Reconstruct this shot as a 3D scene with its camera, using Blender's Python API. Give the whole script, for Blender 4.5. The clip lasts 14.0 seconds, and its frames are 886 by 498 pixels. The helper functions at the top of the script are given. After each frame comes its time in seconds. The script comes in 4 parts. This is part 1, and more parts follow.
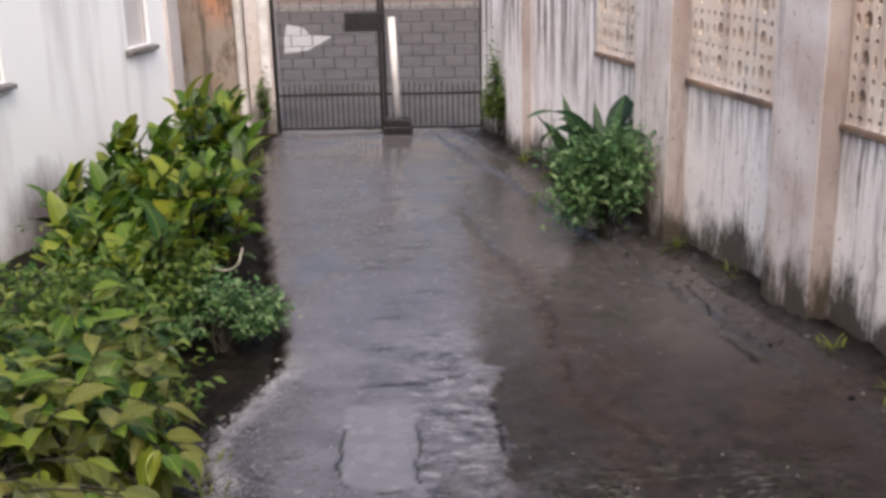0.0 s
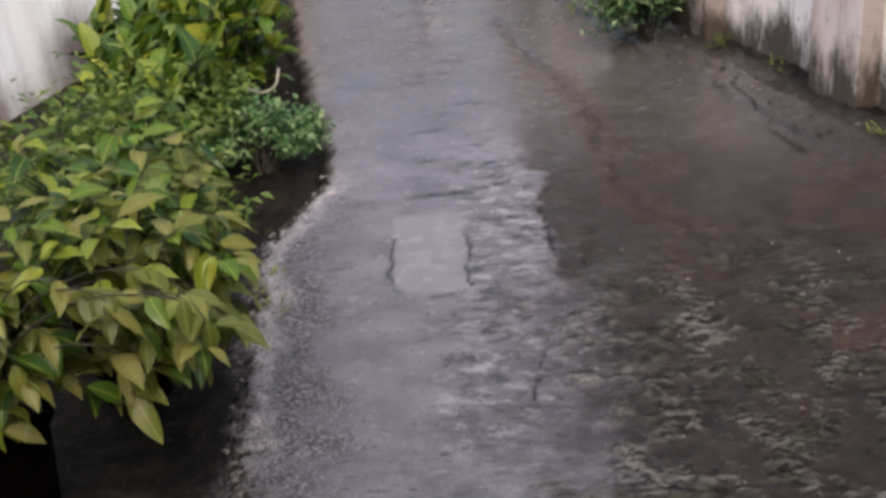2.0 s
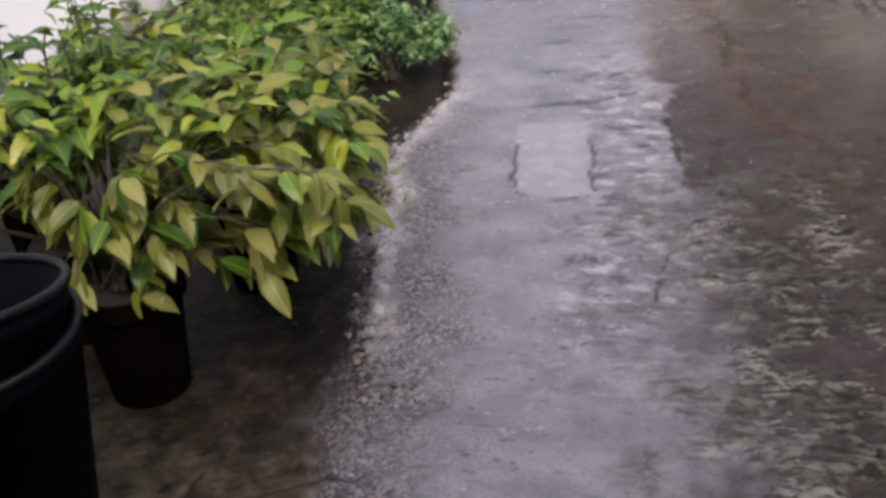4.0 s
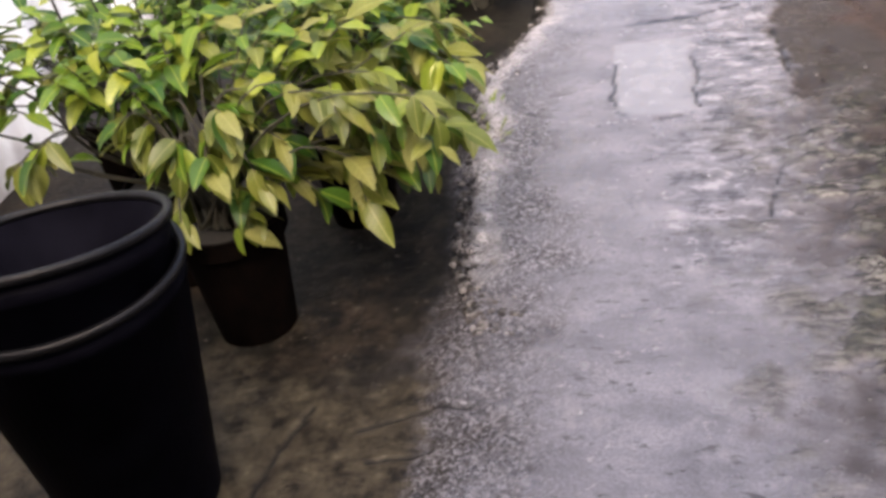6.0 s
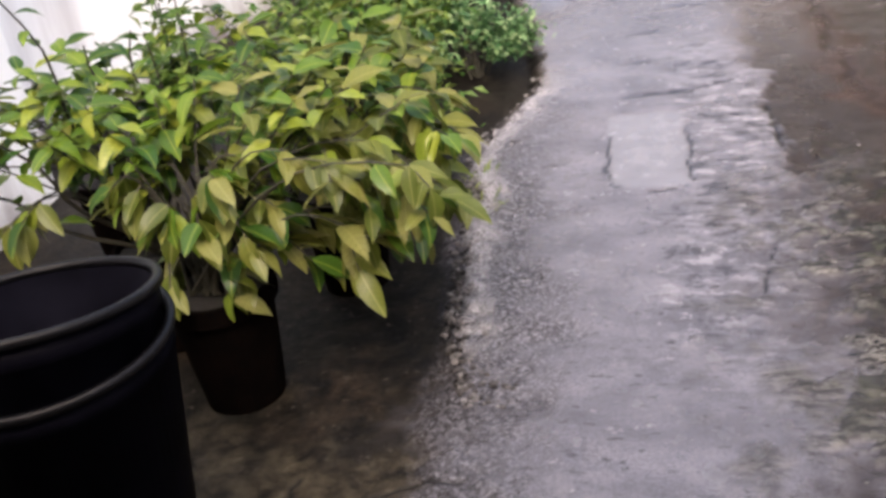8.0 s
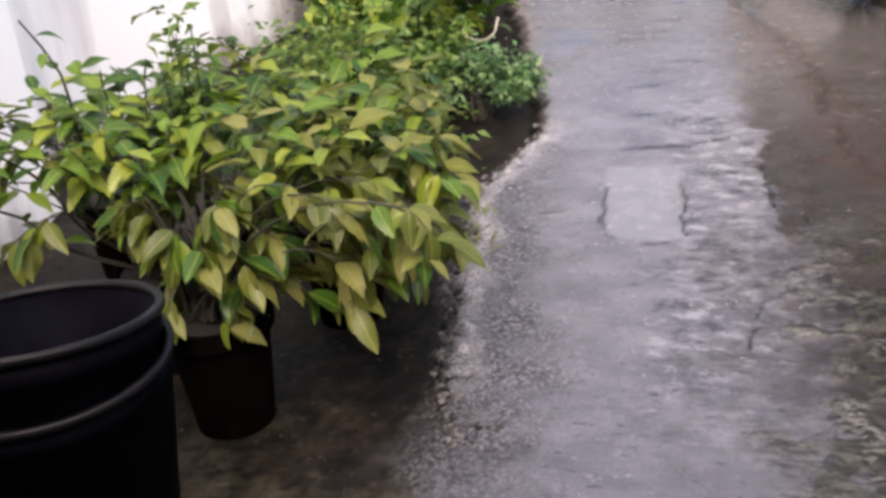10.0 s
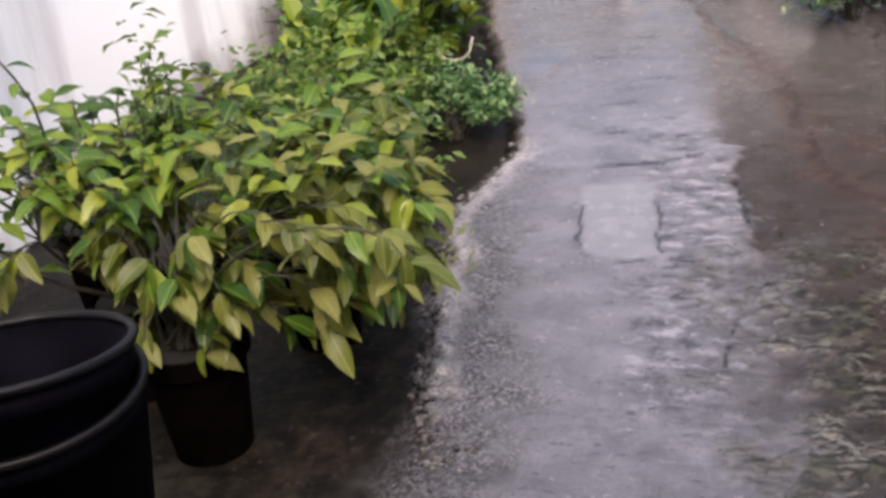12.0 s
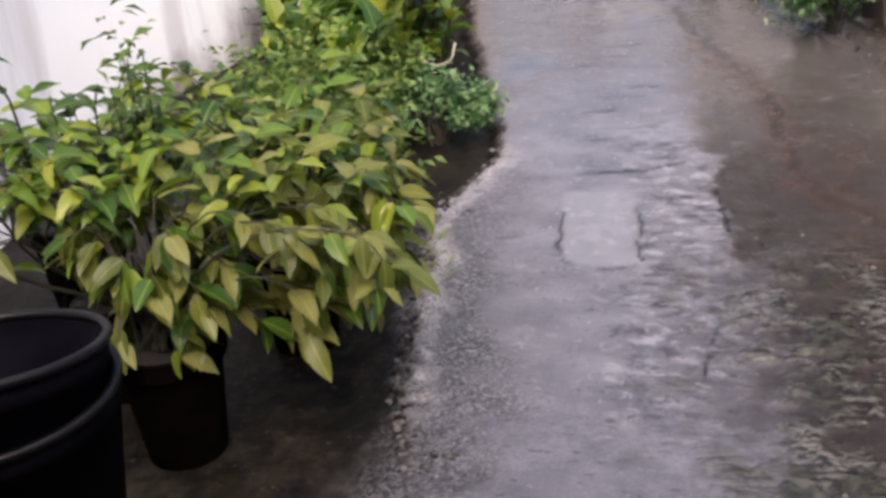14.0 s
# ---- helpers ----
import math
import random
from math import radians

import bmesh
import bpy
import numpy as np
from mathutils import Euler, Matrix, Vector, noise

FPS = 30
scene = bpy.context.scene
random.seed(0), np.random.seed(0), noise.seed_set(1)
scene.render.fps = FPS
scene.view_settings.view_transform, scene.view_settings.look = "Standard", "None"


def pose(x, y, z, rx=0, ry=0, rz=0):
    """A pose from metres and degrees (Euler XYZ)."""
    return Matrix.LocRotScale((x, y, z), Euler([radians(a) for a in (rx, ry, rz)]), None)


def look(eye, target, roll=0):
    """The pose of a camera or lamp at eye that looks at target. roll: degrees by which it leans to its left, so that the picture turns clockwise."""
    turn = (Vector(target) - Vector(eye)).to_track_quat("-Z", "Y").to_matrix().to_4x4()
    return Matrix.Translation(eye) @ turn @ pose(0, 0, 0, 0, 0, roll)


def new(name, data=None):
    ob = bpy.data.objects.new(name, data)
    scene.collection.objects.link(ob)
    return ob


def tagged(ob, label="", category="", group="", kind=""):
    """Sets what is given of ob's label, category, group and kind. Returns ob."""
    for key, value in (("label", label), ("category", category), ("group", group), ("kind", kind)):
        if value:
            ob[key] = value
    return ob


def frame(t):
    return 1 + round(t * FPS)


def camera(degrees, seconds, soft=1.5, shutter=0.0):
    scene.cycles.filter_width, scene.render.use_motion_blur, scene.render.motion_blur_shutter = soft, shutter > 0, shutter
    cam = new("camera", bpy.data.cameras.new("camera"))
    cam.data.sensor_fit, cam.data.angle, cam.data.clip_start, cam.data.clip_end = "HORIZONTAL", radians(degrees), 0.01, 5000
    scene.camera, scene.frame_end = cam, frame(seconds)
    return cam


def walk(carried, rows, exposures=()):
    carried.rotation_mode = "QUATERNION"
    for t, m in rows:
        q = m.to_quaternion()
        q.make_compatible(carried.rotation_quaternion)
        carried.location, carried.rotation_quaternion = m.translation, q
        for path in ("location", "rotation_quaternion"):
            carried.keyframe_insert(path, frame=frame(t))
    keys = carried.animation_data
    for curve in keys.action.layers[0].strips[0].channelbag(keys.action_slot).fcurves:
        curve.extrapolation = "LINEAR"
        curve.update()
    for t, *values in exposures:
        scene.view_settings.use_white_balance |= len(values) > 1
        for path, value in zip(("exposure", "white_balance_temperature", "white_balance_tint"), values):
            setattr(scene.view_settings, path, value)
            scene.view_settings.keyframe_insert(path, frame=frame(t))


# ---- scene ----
cam = camera(42.79, 14.0, soft=3.4)
# seconds, eye, yaw, pitch, roll
PATH_ROWS = [
    (0.0, 0.000, 0.000, 2.750, 1.95, -17.79, 1.36),
    (0.5, 0.024, 0.022, 2.733, 1.65, -17.45, 2.19),
    (1.0, 0.017, 0.006, 2.735, 1.42, -18.11, 2.31),
    (1.5, -0.011, 0.003, 2.700, 1.97, -19.65, 2.40),
    (2.0, -0.030, -0.024, 2.617, 2.63, -26.28, 4.99),
    (2.5, -0.019, -0.037, 2.637, 4.29, -26.66, 4.87),
    (3.0, -0.063, -0.081, 2.634, 6.89, -25.33, 3.77),
    (3.5, -0.061, -0.101, 2.601, 7.47, -25.52, 3.87),
    (3.7, -0.072, -0.126, 2.533, 8.13, -26.81, 4.13),
    (5.8, -0.229, -0.002, 2.360, 11.99, -32.08, 12.81),
    (6.0, -0.158, -0.069, 2.351, 11.47, -31.23, 10.14),
    (6.5, -0.164, -0.062, 2.354, 10.86, -27.81, 9.02),
    (7.0, -0.181, -0.034, 2.357, 9.86, -31.15, 8.52),
    (7.5, -0.183, -0.011, 2.359, 10.25, -29.71, 8.11),
    (8.0, -0.174, -0.028, 2.355, 11.59, -27.98, 8.96),
    (8.2, -0.175, -0.036, 2.361, 11.50, -28.53, 8.66),
    (10.3, -0.145, -0.109, 2.452, 13.20, -26.12, 5.53),
    (10.5, -0.141, -0.114, 2.458, 13.65, -26.23, 5.90),
    (11.0, -0.146, -0.116, 2.458, 14.45, -25.29, 5.91),
    (11.5, -0.143, -0.083, 2.437, 12.63, -25.11, 5.55),
    (12.0, -0.119, -0.091, 2.467, 11.71, -25.62, 6.26),
    (12.5, -0.137, -0.081, 2.444, 12.43, -24.83, 5.52),
    (13.0, -0.132, -0.076, 2.436, 12.14, -25.69, 5.31),
    (13.5, -0.126, -0.071, 2.450, 11.37, -25.58, 4.86),
    (14.0, -0.134, -0.067, 2.438, 11.08, -25.27, 5.05),
]
EXPOSURES = [(0.0, 0.86, 6700, 12.5), (1.5, 0.93, 6700, 12.5), (2.0, 1.07, 6750, 14), (2.5, 1.42, 6800, 15), (3.0, 1.54, 6800, 15), (3.7, 1.38, 6800, 15), (5.8, 2.10, 7050, 15), (6.5, 1.78, 7000, 15), (7.0, 1.86, 7000, 15), (8.0, 1.80, 6950, 15), (10.5, 1.64, 6850, 15.5), (14.0, 1.50, 6800, 16)]
walk(cam, [(t, pose(x, y, z, 90 + pitch, roll, yaw)) for t, x, y, z, yaw, pitch, roll in PATH_ROWS], EXPOSURES)

# ---- world and light ----
world = bpy.data.worlds.new("sky")
scene.world = world
world.use_nodes = True
wn = world.node_tree
wn.nodes.clear()
sky = wn.nodes.new("ShaderNodeTexSky")
sky.sky_type = 'NISHITA'
sky.sun_disc = False
sky.sun_elevation = radians(53)
sky.sun_rotation = radians(169)
sky.dust_density = 6.0
sky.air_density = 1.0
bg = wn.nodes.new("ShaderNodeBackground")
bg.inputs["Strength"].default_value = 0.15
wo = wn.nodes.new("ShaderNodeOutputWorld")
wn.links.new(sky.outputs[0], bg.inputs[0])
wn.links.new(bg.outputs[0], wo.inputs[0])

sun_data = bpy.data.lights.new("sun", 'SUN')
sun_data.energy = 0.9
sun_data.angle = radians(130)
sun_data.color = (1.0, 0.985, 0.965)
sun = new("sun", sun_data)
sun.matrix_world = look((1.6, -4.0, 11.0), (0, 4, 0))


# ---- materials ----
class Nodes:
    """Short hand for building one node material."""

    def __init__(self, name):
        self.mat = bpy.data.materials.new(name)
        self.mat.use_nodes = True
        self.nt = self.mat.node_tree
        self.bsdf = self.nt.nodes["Principled BSDF"]
        self.geo = None

    def add(self, kind, **values):
        n = self.nt.nodes.new(kind)
        for k, v in values.items():
            n.inputs[k].default_value = v
        return n

    def link(self, a, b):
        self.nt.links.new(a, b)

    def coords(self, scale=(1, 1, 1)):
        if self.geo is None:
            self.geo = self.nt.nodes.new("ShaderNodeNewGeometry")
        m = self.nt.nodes.new("ShaderNodeMapping")
        m.inputs["Scale"].default_value = scale
        self.link(self.geo.outputs["Position"], m.inputs["Vector"])
        return m.outputs[0]

    def noise(self, scale, detail=4, rough=0.6, stretch=(1, 1, 1)):
        n = self.add("ShaderNodeTexNoise", Scale=scale, Detail=detail, Roughness=rough)
        self.link(self.coords(stretch), n.inputs["Vector"])
        return n.outputs["Fac"]

    def grains(self, scale, stretch=(1, 1, 1)):
        """A random grey for each grain, and the distance from the grain's middle."""
        n = self.add("ShaderNodeTexVoronoi", Scale=scale)
        self.link(self.coords(stretch), n.inputs["Vector"])
        sep = self.nt.nodes.new("ShaderNodeSeparateColor")
        self.link(n.outputs["Color"], sep.inputs[0])
        return sep.outputs[0], n.outputs["Distance"]

    def spot(self, middle, radii):
        """Distance from a place in the world, 1 at the given radii."""
        m = self.nt.nodes.new("ShaderNodeMapping")
        m.inputs["Scale"].default_value = [1 / r for r in radii]
        m.inputs["Location"].default_value = [-c / r for c, r in zip(middle, radii)]
        self.coords()
        self.link(self.geo.outputs["Position"], m.inputs["Vector"])
        v = self.nt.nodes.new("ShaderNodeVectorMath")
        v.operation = 'LENGTH'
        self.link(m.outputs[0], v.inputs[0])
        return v.outputs["Value"]

    def ramp(self, fac, stops):
        n = self.nt.nodes.new("ShaderNodeValToRGB")
        e = n.color_ramp.elements
        e[0].position, e[0].color = stops[0][0], grey(stops[0][1])
        e[1].position, e[1].color = stops[-1][0], grey(stops[-1][1])
        for p, c in stops[1:-1]:
            x = e.new(p)
            x.color = grey(c)
        self.link(fac, n.inputs[0])
        return n.outputs[0]

    def mix(self, fac, a, b, mode='MIX'):
        n = self.nt.nodes.new("ShaderNodeMix")
        n.data_type, n.blend_type = 'RGBA', mode
        for k, v in ((0, fac), (6, a), (7, b)):
            sock = n.inputs[k]
            if isinstance(v, (int, float)) and k == 0:
                sock.default_value = v
            elif isinstance(v, (int, float, tuple)):
                sock.default_value = grey(v)
            else:
                self.link(v, sock)
        return n.outputs[2]

    def math(self, op, a, b=0.0, clamp=False):
        n = self.nt.nodes.new("ShaderNodeMath")
        n.operation, n.use_clamp = op, clamp
        for sock, v in ((n.inputs[0], a), (n.inputs[1], b)):
            if isinstance(v, (int, float)):
                sock.default_value = v
            else:
                self.link(v, sock)
        return n.outputs[0]

    def attr(self, name):
        n = self.nt.nodes.new("ShaderNodeAttribute")
        n.attribute_name = name
        return n.outputs["Fac"]

    def height(self):
        if self.geo is None:
            self.coords()
        s = self.nt.nodes.new("ShaderNodeSeparateXYZ")
        self.link(self.geo.outputs["Position"], s.inputs[0])
        return s.outputs[2]

    def obj_random(self):
        return self.nt.nodes.new("ShaderNodeObjectInfo").outputs["Random"]

    def island_random(self):
        return self.nt.nodes.new("ShaderNodeNewGeometry").outputs["Random Per Island"]

    def set(self, colour=None, rough=None, metal=None, bump=None, strength=0.3, distance=0.01, spec=None):
        b = self.bsdf
        for key, v in (("Base Color", colour), ("Roughness", rough), ("Metallic", metal), ("Specular IOR Level", spec)):
            sock = b.inputs[key]
            if v is None:
                continue
            if isinstance(v, (int, float)):
                sock.default_value = grey(v) if key == "Base Color" else v
            elif isinstance(v, tuple):
                sock.default_value = grey(v)
            else:
                self.link(v, sock)
        if bump is not None:
            n = self.add("ShaderNodeBump", Strength=strength, Distance=distance)
            self.link(bump, n.inputs["Height"])
            self.link(n.outputs[0], b.inputs["Normal"])
        return self.mat


def grey(c):
    if isinstance(c, (int, float)):
        return (c, c, c, 1)
    return (*c, 1) if len(c) == 3 else c


def mat_ground():
    n = Nodes("wet_concrete")
    fine = n.noise(90, 5, 0.7)
    mid = n.noise(9, 6, 0.65)
    big = n.noise(1.3, 4, 0.6)
    grain, hollow = n.grains(105, (1, 0.85, 1))
    # dark wet ground beside the strip
    damp = n.noise(4.5, 8, 0.72, (1, 1.3, 1))
    side = n.mix(n.ramp(damp, [(0.36, 0.0), (0.66, 1.0)]), n.ramp(big, [(0.3, (0.010, 0.0094, 0.0093)), (0.7, (0.024, 0.0185, 0.0165))]), (0.034, 0.029, 0.0272))
    # smoother cement farther out, with its grazing wet sheen put into the colour
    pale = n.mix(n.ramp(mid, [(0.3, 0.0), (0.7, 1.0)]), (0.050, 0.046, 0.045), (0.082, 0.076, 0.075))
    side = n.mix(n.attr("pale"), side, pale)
    # trowelled strip, cloudy with old flaking
    cloud = n.noise(3.2, 7, 0.68, (0.8, 1.5, 1))
    strip = n.mix(n.ramp(cloud, [(0.32, 0.0), (0.64, 1.0)]), (0.078, 0.075, 0.086), (0.160, 0.154, 0.176))
    strip = n.mix(n.ramp(fine, [(0.35, 0.0), (0.6, 1.0)]), n.mix(0.45, strip, (0.032, 0.030, 0.030)), strip)
    dash = n.noise(7.5, 8, 0.76, (0.85, 1.75, 1))
    strip = n.mix(n.math('MULTIPLY', n.ramp(dash, [(0.53, 0.0), (0.57, 0.8)]), n.attr("worn")), strip, (0.026, 0.024, 0.025))
    strip = n.mix(n.math('MULTIPLY', n.ramp(dash, [(0.41, 0.85), (0.46, 0.0)]), n.attr("worn")), strip, (0.235, 0.226, 0.248))
    pits = n.noise(20, 5, 0.62, (0.8, 1.7, 1))
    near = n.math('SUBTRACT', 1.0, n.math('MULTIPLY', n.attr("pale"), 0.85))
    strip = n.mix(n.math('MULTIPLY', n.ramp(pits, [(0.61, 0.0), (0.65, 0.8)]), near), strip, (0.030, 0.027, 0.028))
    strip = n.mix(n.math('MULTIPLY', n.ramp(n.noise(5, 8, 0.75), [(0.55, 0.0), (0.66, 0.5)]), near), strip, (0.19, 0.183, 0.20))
    slab = n.mix(n.ramp(mid, [(0.3, 0.0), (0.7, 1.0)]), (0.128, 0.128, 0.144), (0.175, 0.173, 0.194))
    grit = n.ramp(grain, [(0.0, (0.012, 0.011, 0.012)), (0.38, (0.04, 0.038, 0.043)), (0.70, (0.102, 0.098, 0.112)), (1.0, (0.20, 0.195, 0.215))])
    rough_c = n.mix(n.ramp(fine, [(0.40, 0.0), (0.60, 1.0)]), (0.014, 0.013, 0.013), (0.40, 0.385, 0.40))
    # bare mottled earth and old paving under the plants
    mott = n.noise(11, 8, 0.74)
    soil = n.mix(n.ramp(mott, [(0.42, 0.0), (0.64, 1.0)]), (0.0035, 0.003, 0.0026), n.ramp(n.noise(2.6, 5, 0.6), [(0.35, (0.014, 0.013, 0.010)), (0.65, (0.026, 0.019, 0.013))]))
    soil = n.mix(n.ramp(n.noise(26, 6, 0.7), [(0.60, 0.0), (0.66, 0.7)]), soil, (0.085, 0.075, 0.06))
    flake = n.noise(17, 8, 0.78, (0.75, 1.9, 1))
    moss = n.mix(n.ramp(flake, [(0.47, 0.0), (0.55, 1.0)]), (0.008, 0.0075, 0.006), n.ramp(n.noise(3.4, 5), [(0.4, (0.038, 0.040, 0.026)), (0.6, (0.125, 0.118, 0.11))]))
    brick = n.mix(n.ramp(mid, [(0.3, 0.0), (0.7, 1.0)]), (0.034, 0.021, 0.017), (0.062, 0.040, 0.033))
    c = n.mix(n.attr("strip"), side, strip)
    c = n.mix(n.attr("slab"), c, slab)
    c = n.mix(n.attr("red"), c, brick)
    c = n.mix(n.attr("soil"), c, soil)
    paving = n.ramp(mott, [(0.38, (0.006, 0.005, 0.004)), (0.50, (0.032, 0.026, 0.018)), (0.60, (0.050, 0.042, 0.028)), (0.70, (0.11, 0.092, 0.068))])
    c = n.mix(n.attr("paving"), c, paving)
    c = n.mix(n.math('MULTIPLY', n.attr("gravel"), 0.95), c, grit)
    c = n.mix(n.attr("rubble"), c, rough_c)
    c = n.mix(n.attr("moss"), c, moss)
    c = n.mix(n.attr("crack"), c, (0.008, 0.0075, 0.0075))
    wet = n.ramp(n.math('ADD', n.math('MULTIPLY', mid, 0.6), n.math('MULTIPLY', big, 0.4)), [(0.36, 0.13), (0.66, 0.34)])
    wet = n.mix(n.attr("soil"), wet, (0.55, 0.55, 0.55))
    wet = n.mix(n.attr("rubble"), wet, (0.38, 0.38, 0.38))
    wet = n.mix(n.attr("puddle"), wet, (0.10, 0.10, 0.10))
    h = n.math('ADD', n.math('MULTIPLY', fine, 0.35), mid)
    h = n.math('ADD', h, n.math('MULTIPLY', n.math('MULTIPLY', hollow, -0.9), n.attr("gravel")))
    h = n.math('ADD', h, n.math('MULTIPLY', n.math('MULTIPLY', flake, 2.0), n.attr("moss")))
    h = n.math('MULTIPLY', h, n.math('SUBTRACT', 1.0, n.math('MULTIPLY', n.attr("puddle"), 0.9)))
    h = n.math('MULTIPLY', h, n.math('SUBTRACT', 1.0, n.math('MULTIPLY', n.attr("pale"), 0.55)))
    gloss = n.mix(n.attr("strip"), n.mix(n.attr("pale"), (0.09, 0.09, 0.09), (0.30, 0.30, 0.30)), (0.5, 0.5, 0.5))
    gloss = n.mix(n.attr("soil"), gloss, (0.10, 0.10, 0.10))
    return n.set(c, wet, bump=h, strength=0.5, distance=0.014, spec=n.mix(n.attr("puddle"), gloss, (0.5, 0.5, 0.5)))


def mat_plain_ground():
    n = Nodes("street_ground")
    a = n.noise(0.6, 5)
    b = n.noise(30, 4)
    c = n.mix(n.ramp(a, [(0.3, 0.0), (0.7, 1.0)]), (0.09, 0.075, 0.065), (0.14, 0.115, 0.10))
    c = n.mix(n.ramp(b, [(0.3, 0.0), (0.7, 0.35)]), c, (0.05, 0.045, 0.04))
    return n.set(c, 0.4, bump=b, strength=0.3)


def mat_white_house():
    n = Nodes("white_house_paint")
    a = n.noise(1.2, 5)
    fine = n.noise(60, 4)
    runs = n.noise(2.2, 5, 0.6, (1, 1, 0.10))
    z = n.height()
    foot = n.math('ADD', n.math('MULTIPLY', z, -1.0), n.math('MULTIPLY', n.noise(1.1, 7, 0.66, (1, 1, 0.6)), 1.55))
    c = n.mix(n.ramp(a, [(0.3, 0.0), (0.7, 1.0)]), (0.84, 0.865, 0.89), (0.87, 0.875, 0.885))
    c = n.mix(n.ramp(runs, [(0.52, 0.0), (0.68, 0.7)]), c, (0.56, 0.545, 0.56))
    c = n.mix(n.ramp(foot, [(0.58, 0.0), (0.95, 0.8)]), c, (0.17, 0.135, 0.135))
    mould = n.math('ADD', n.spot((-3.77, 9.1, 0.10), (0.9, 0.50, 0.50)), n.math('MULTIPLY', n.noise(4.0, 8, 0.75, (1, 1, 0.4)), 1.8))
    c = n.mix(n.ramp(n.math('MULTIPLY', mould, 0.4), [(0.46, 0.92), (0.84, 0.0)]), c, (0.15, 0.12, 0.128))
    return n.set(c, 0.6, bump=fine, strength=0.12, distance=0.004)


def mat_streaked(name, base, tint, streak, amount, foot_amount, patch=1.1, ledge=None):
    n = Nodes(name)
    a = n.noise(patch, 6)
    fine = n.noise(55, 5)
    runs = n.noise(3.6, 7, 0.72, (1, 1, 0.07))
    runs2 = n.noise(11, 6, 0.74, (1, 1, 0.10))
    spots = n.noise(26, 5, 0.75, (1, 1, 0.6))
    z = n.height()
    foot = n.math('ADD', n.math('MULTIPLY', z, -1.15), n.math('MULTIPLY', n.noise(4.0, 7, 0.74, (1, 1, 0.35)), 1.55))
    c = n.mix(n.ramp(a, [(0.35, 0.0), (0.65, 1.0)]), base, tint)
    grime = n.noise(1.9, 9, 0.78, (1, 1, 0.45))
    c = n.mix(n.ramp(grime, [(0.52, 0.0), (0.68, 0.42 * amount)]), c, streak)
    c = n.mix(n.ramp(runs, [(0.53, 0.0), (0.68, amount)]), c, streak)
    c = n.mix(n.ramp(runs2, [(0.56, 0.0), (0.65, amount)]), c, (0.20, 0.17, 0.155))
    if ledge:
        # black runs washed down from the ledge
        below = n.ramp(n.math('SUBTRACT', ledge, z), [(0.0, 1.0), (0.60, 0.0)])
        wash = n.ramp(n.noise(13, 5, 0.65, (1, 1, 0.06)), [(0.47, 0.0), (0.58, 0.9)])
        c = n.mix(n.math('MULTIPLY', below, wash), c, (0.17, 0.135, 0.125))
    c = n.mix(n.ramp(spots, [(0.61, 0.0), (0.67, 0.85)]), c, (0.10, 0.08, 0.07))
    c = n.mix(n.ramp(foot, [(0.30, 0.0), (0.62, foot_amount)]), c, (0.055, 0.046, 0.034))
    return n.set(c, 0.75, bump=n.math('ADD', fine, spots), strength=0.22, distance=0.005)


def mat_brown():
    """Grey-brown plaster with one rusty orange bloom and black mould runs."""
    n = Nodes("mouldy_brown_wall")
    blot = n.noise(5, 8, 0.74, (1, 1, 0.6))
    c = n.mix(n.ramp(n.noise(1.8, 6), [(0.35, 0.0), (0.65, 1.0)]), (0.36, 0.32, 0.285), (0.30, 0.225, 0.175))
    bloom = n.math('ADD', n.spot((-3.12, 13.3, 1.75), (0.30, 0.6, 0.55)), n.math('MULTIPLY', blot, 0.8))
    c = n.mix(n.ramp(n.math('MULTIPLY', bloom, 0.5), [(0.38, 0.9), (0.75, 0.0)]), c, (0.52, 0.23, 0.12))
    c = n.mix(n.ramp(blot, [(0.52, 0.0), (0.62, 0.85)]), c, (0.12, 0.09, 0.075))
    c = n.mix(n.ramp(n.noise(6, 7, 0.74, (1, 1, 0.08)), [(0.55, 0.0), (0.64, 0.8)]), c, (0.10, 0.08, 0.07))
    return n.set(c, 0.8, bump=blot, strength=0.3, distance=0.006)


def mat_two(name, c1, c2, scale, rough=0.6, strength=0.3, stretch=(1, 1, 1), metal=None, lo=0.35, hi=0.65, per_object=0.0):
    n = Nodes(name)
    a = n.noise(scale, 5, 0.65, stretch)
    b = n.noise(scale * 8, 4, 0.6, stretch)
    c = n.mix(n.ramp(a, [(lo, 0.0), (hi, 1.0)]), c1, c2)
    if per_object:
        c = n.mix(n.math('MULTIPLY', n.obj_random(), per_object), c, tuple(v * 0.45 for v in c1))
    return n.set(c, rough, metal, bump=n.math('ADD', a, b), strength=strength, distance=0.006)


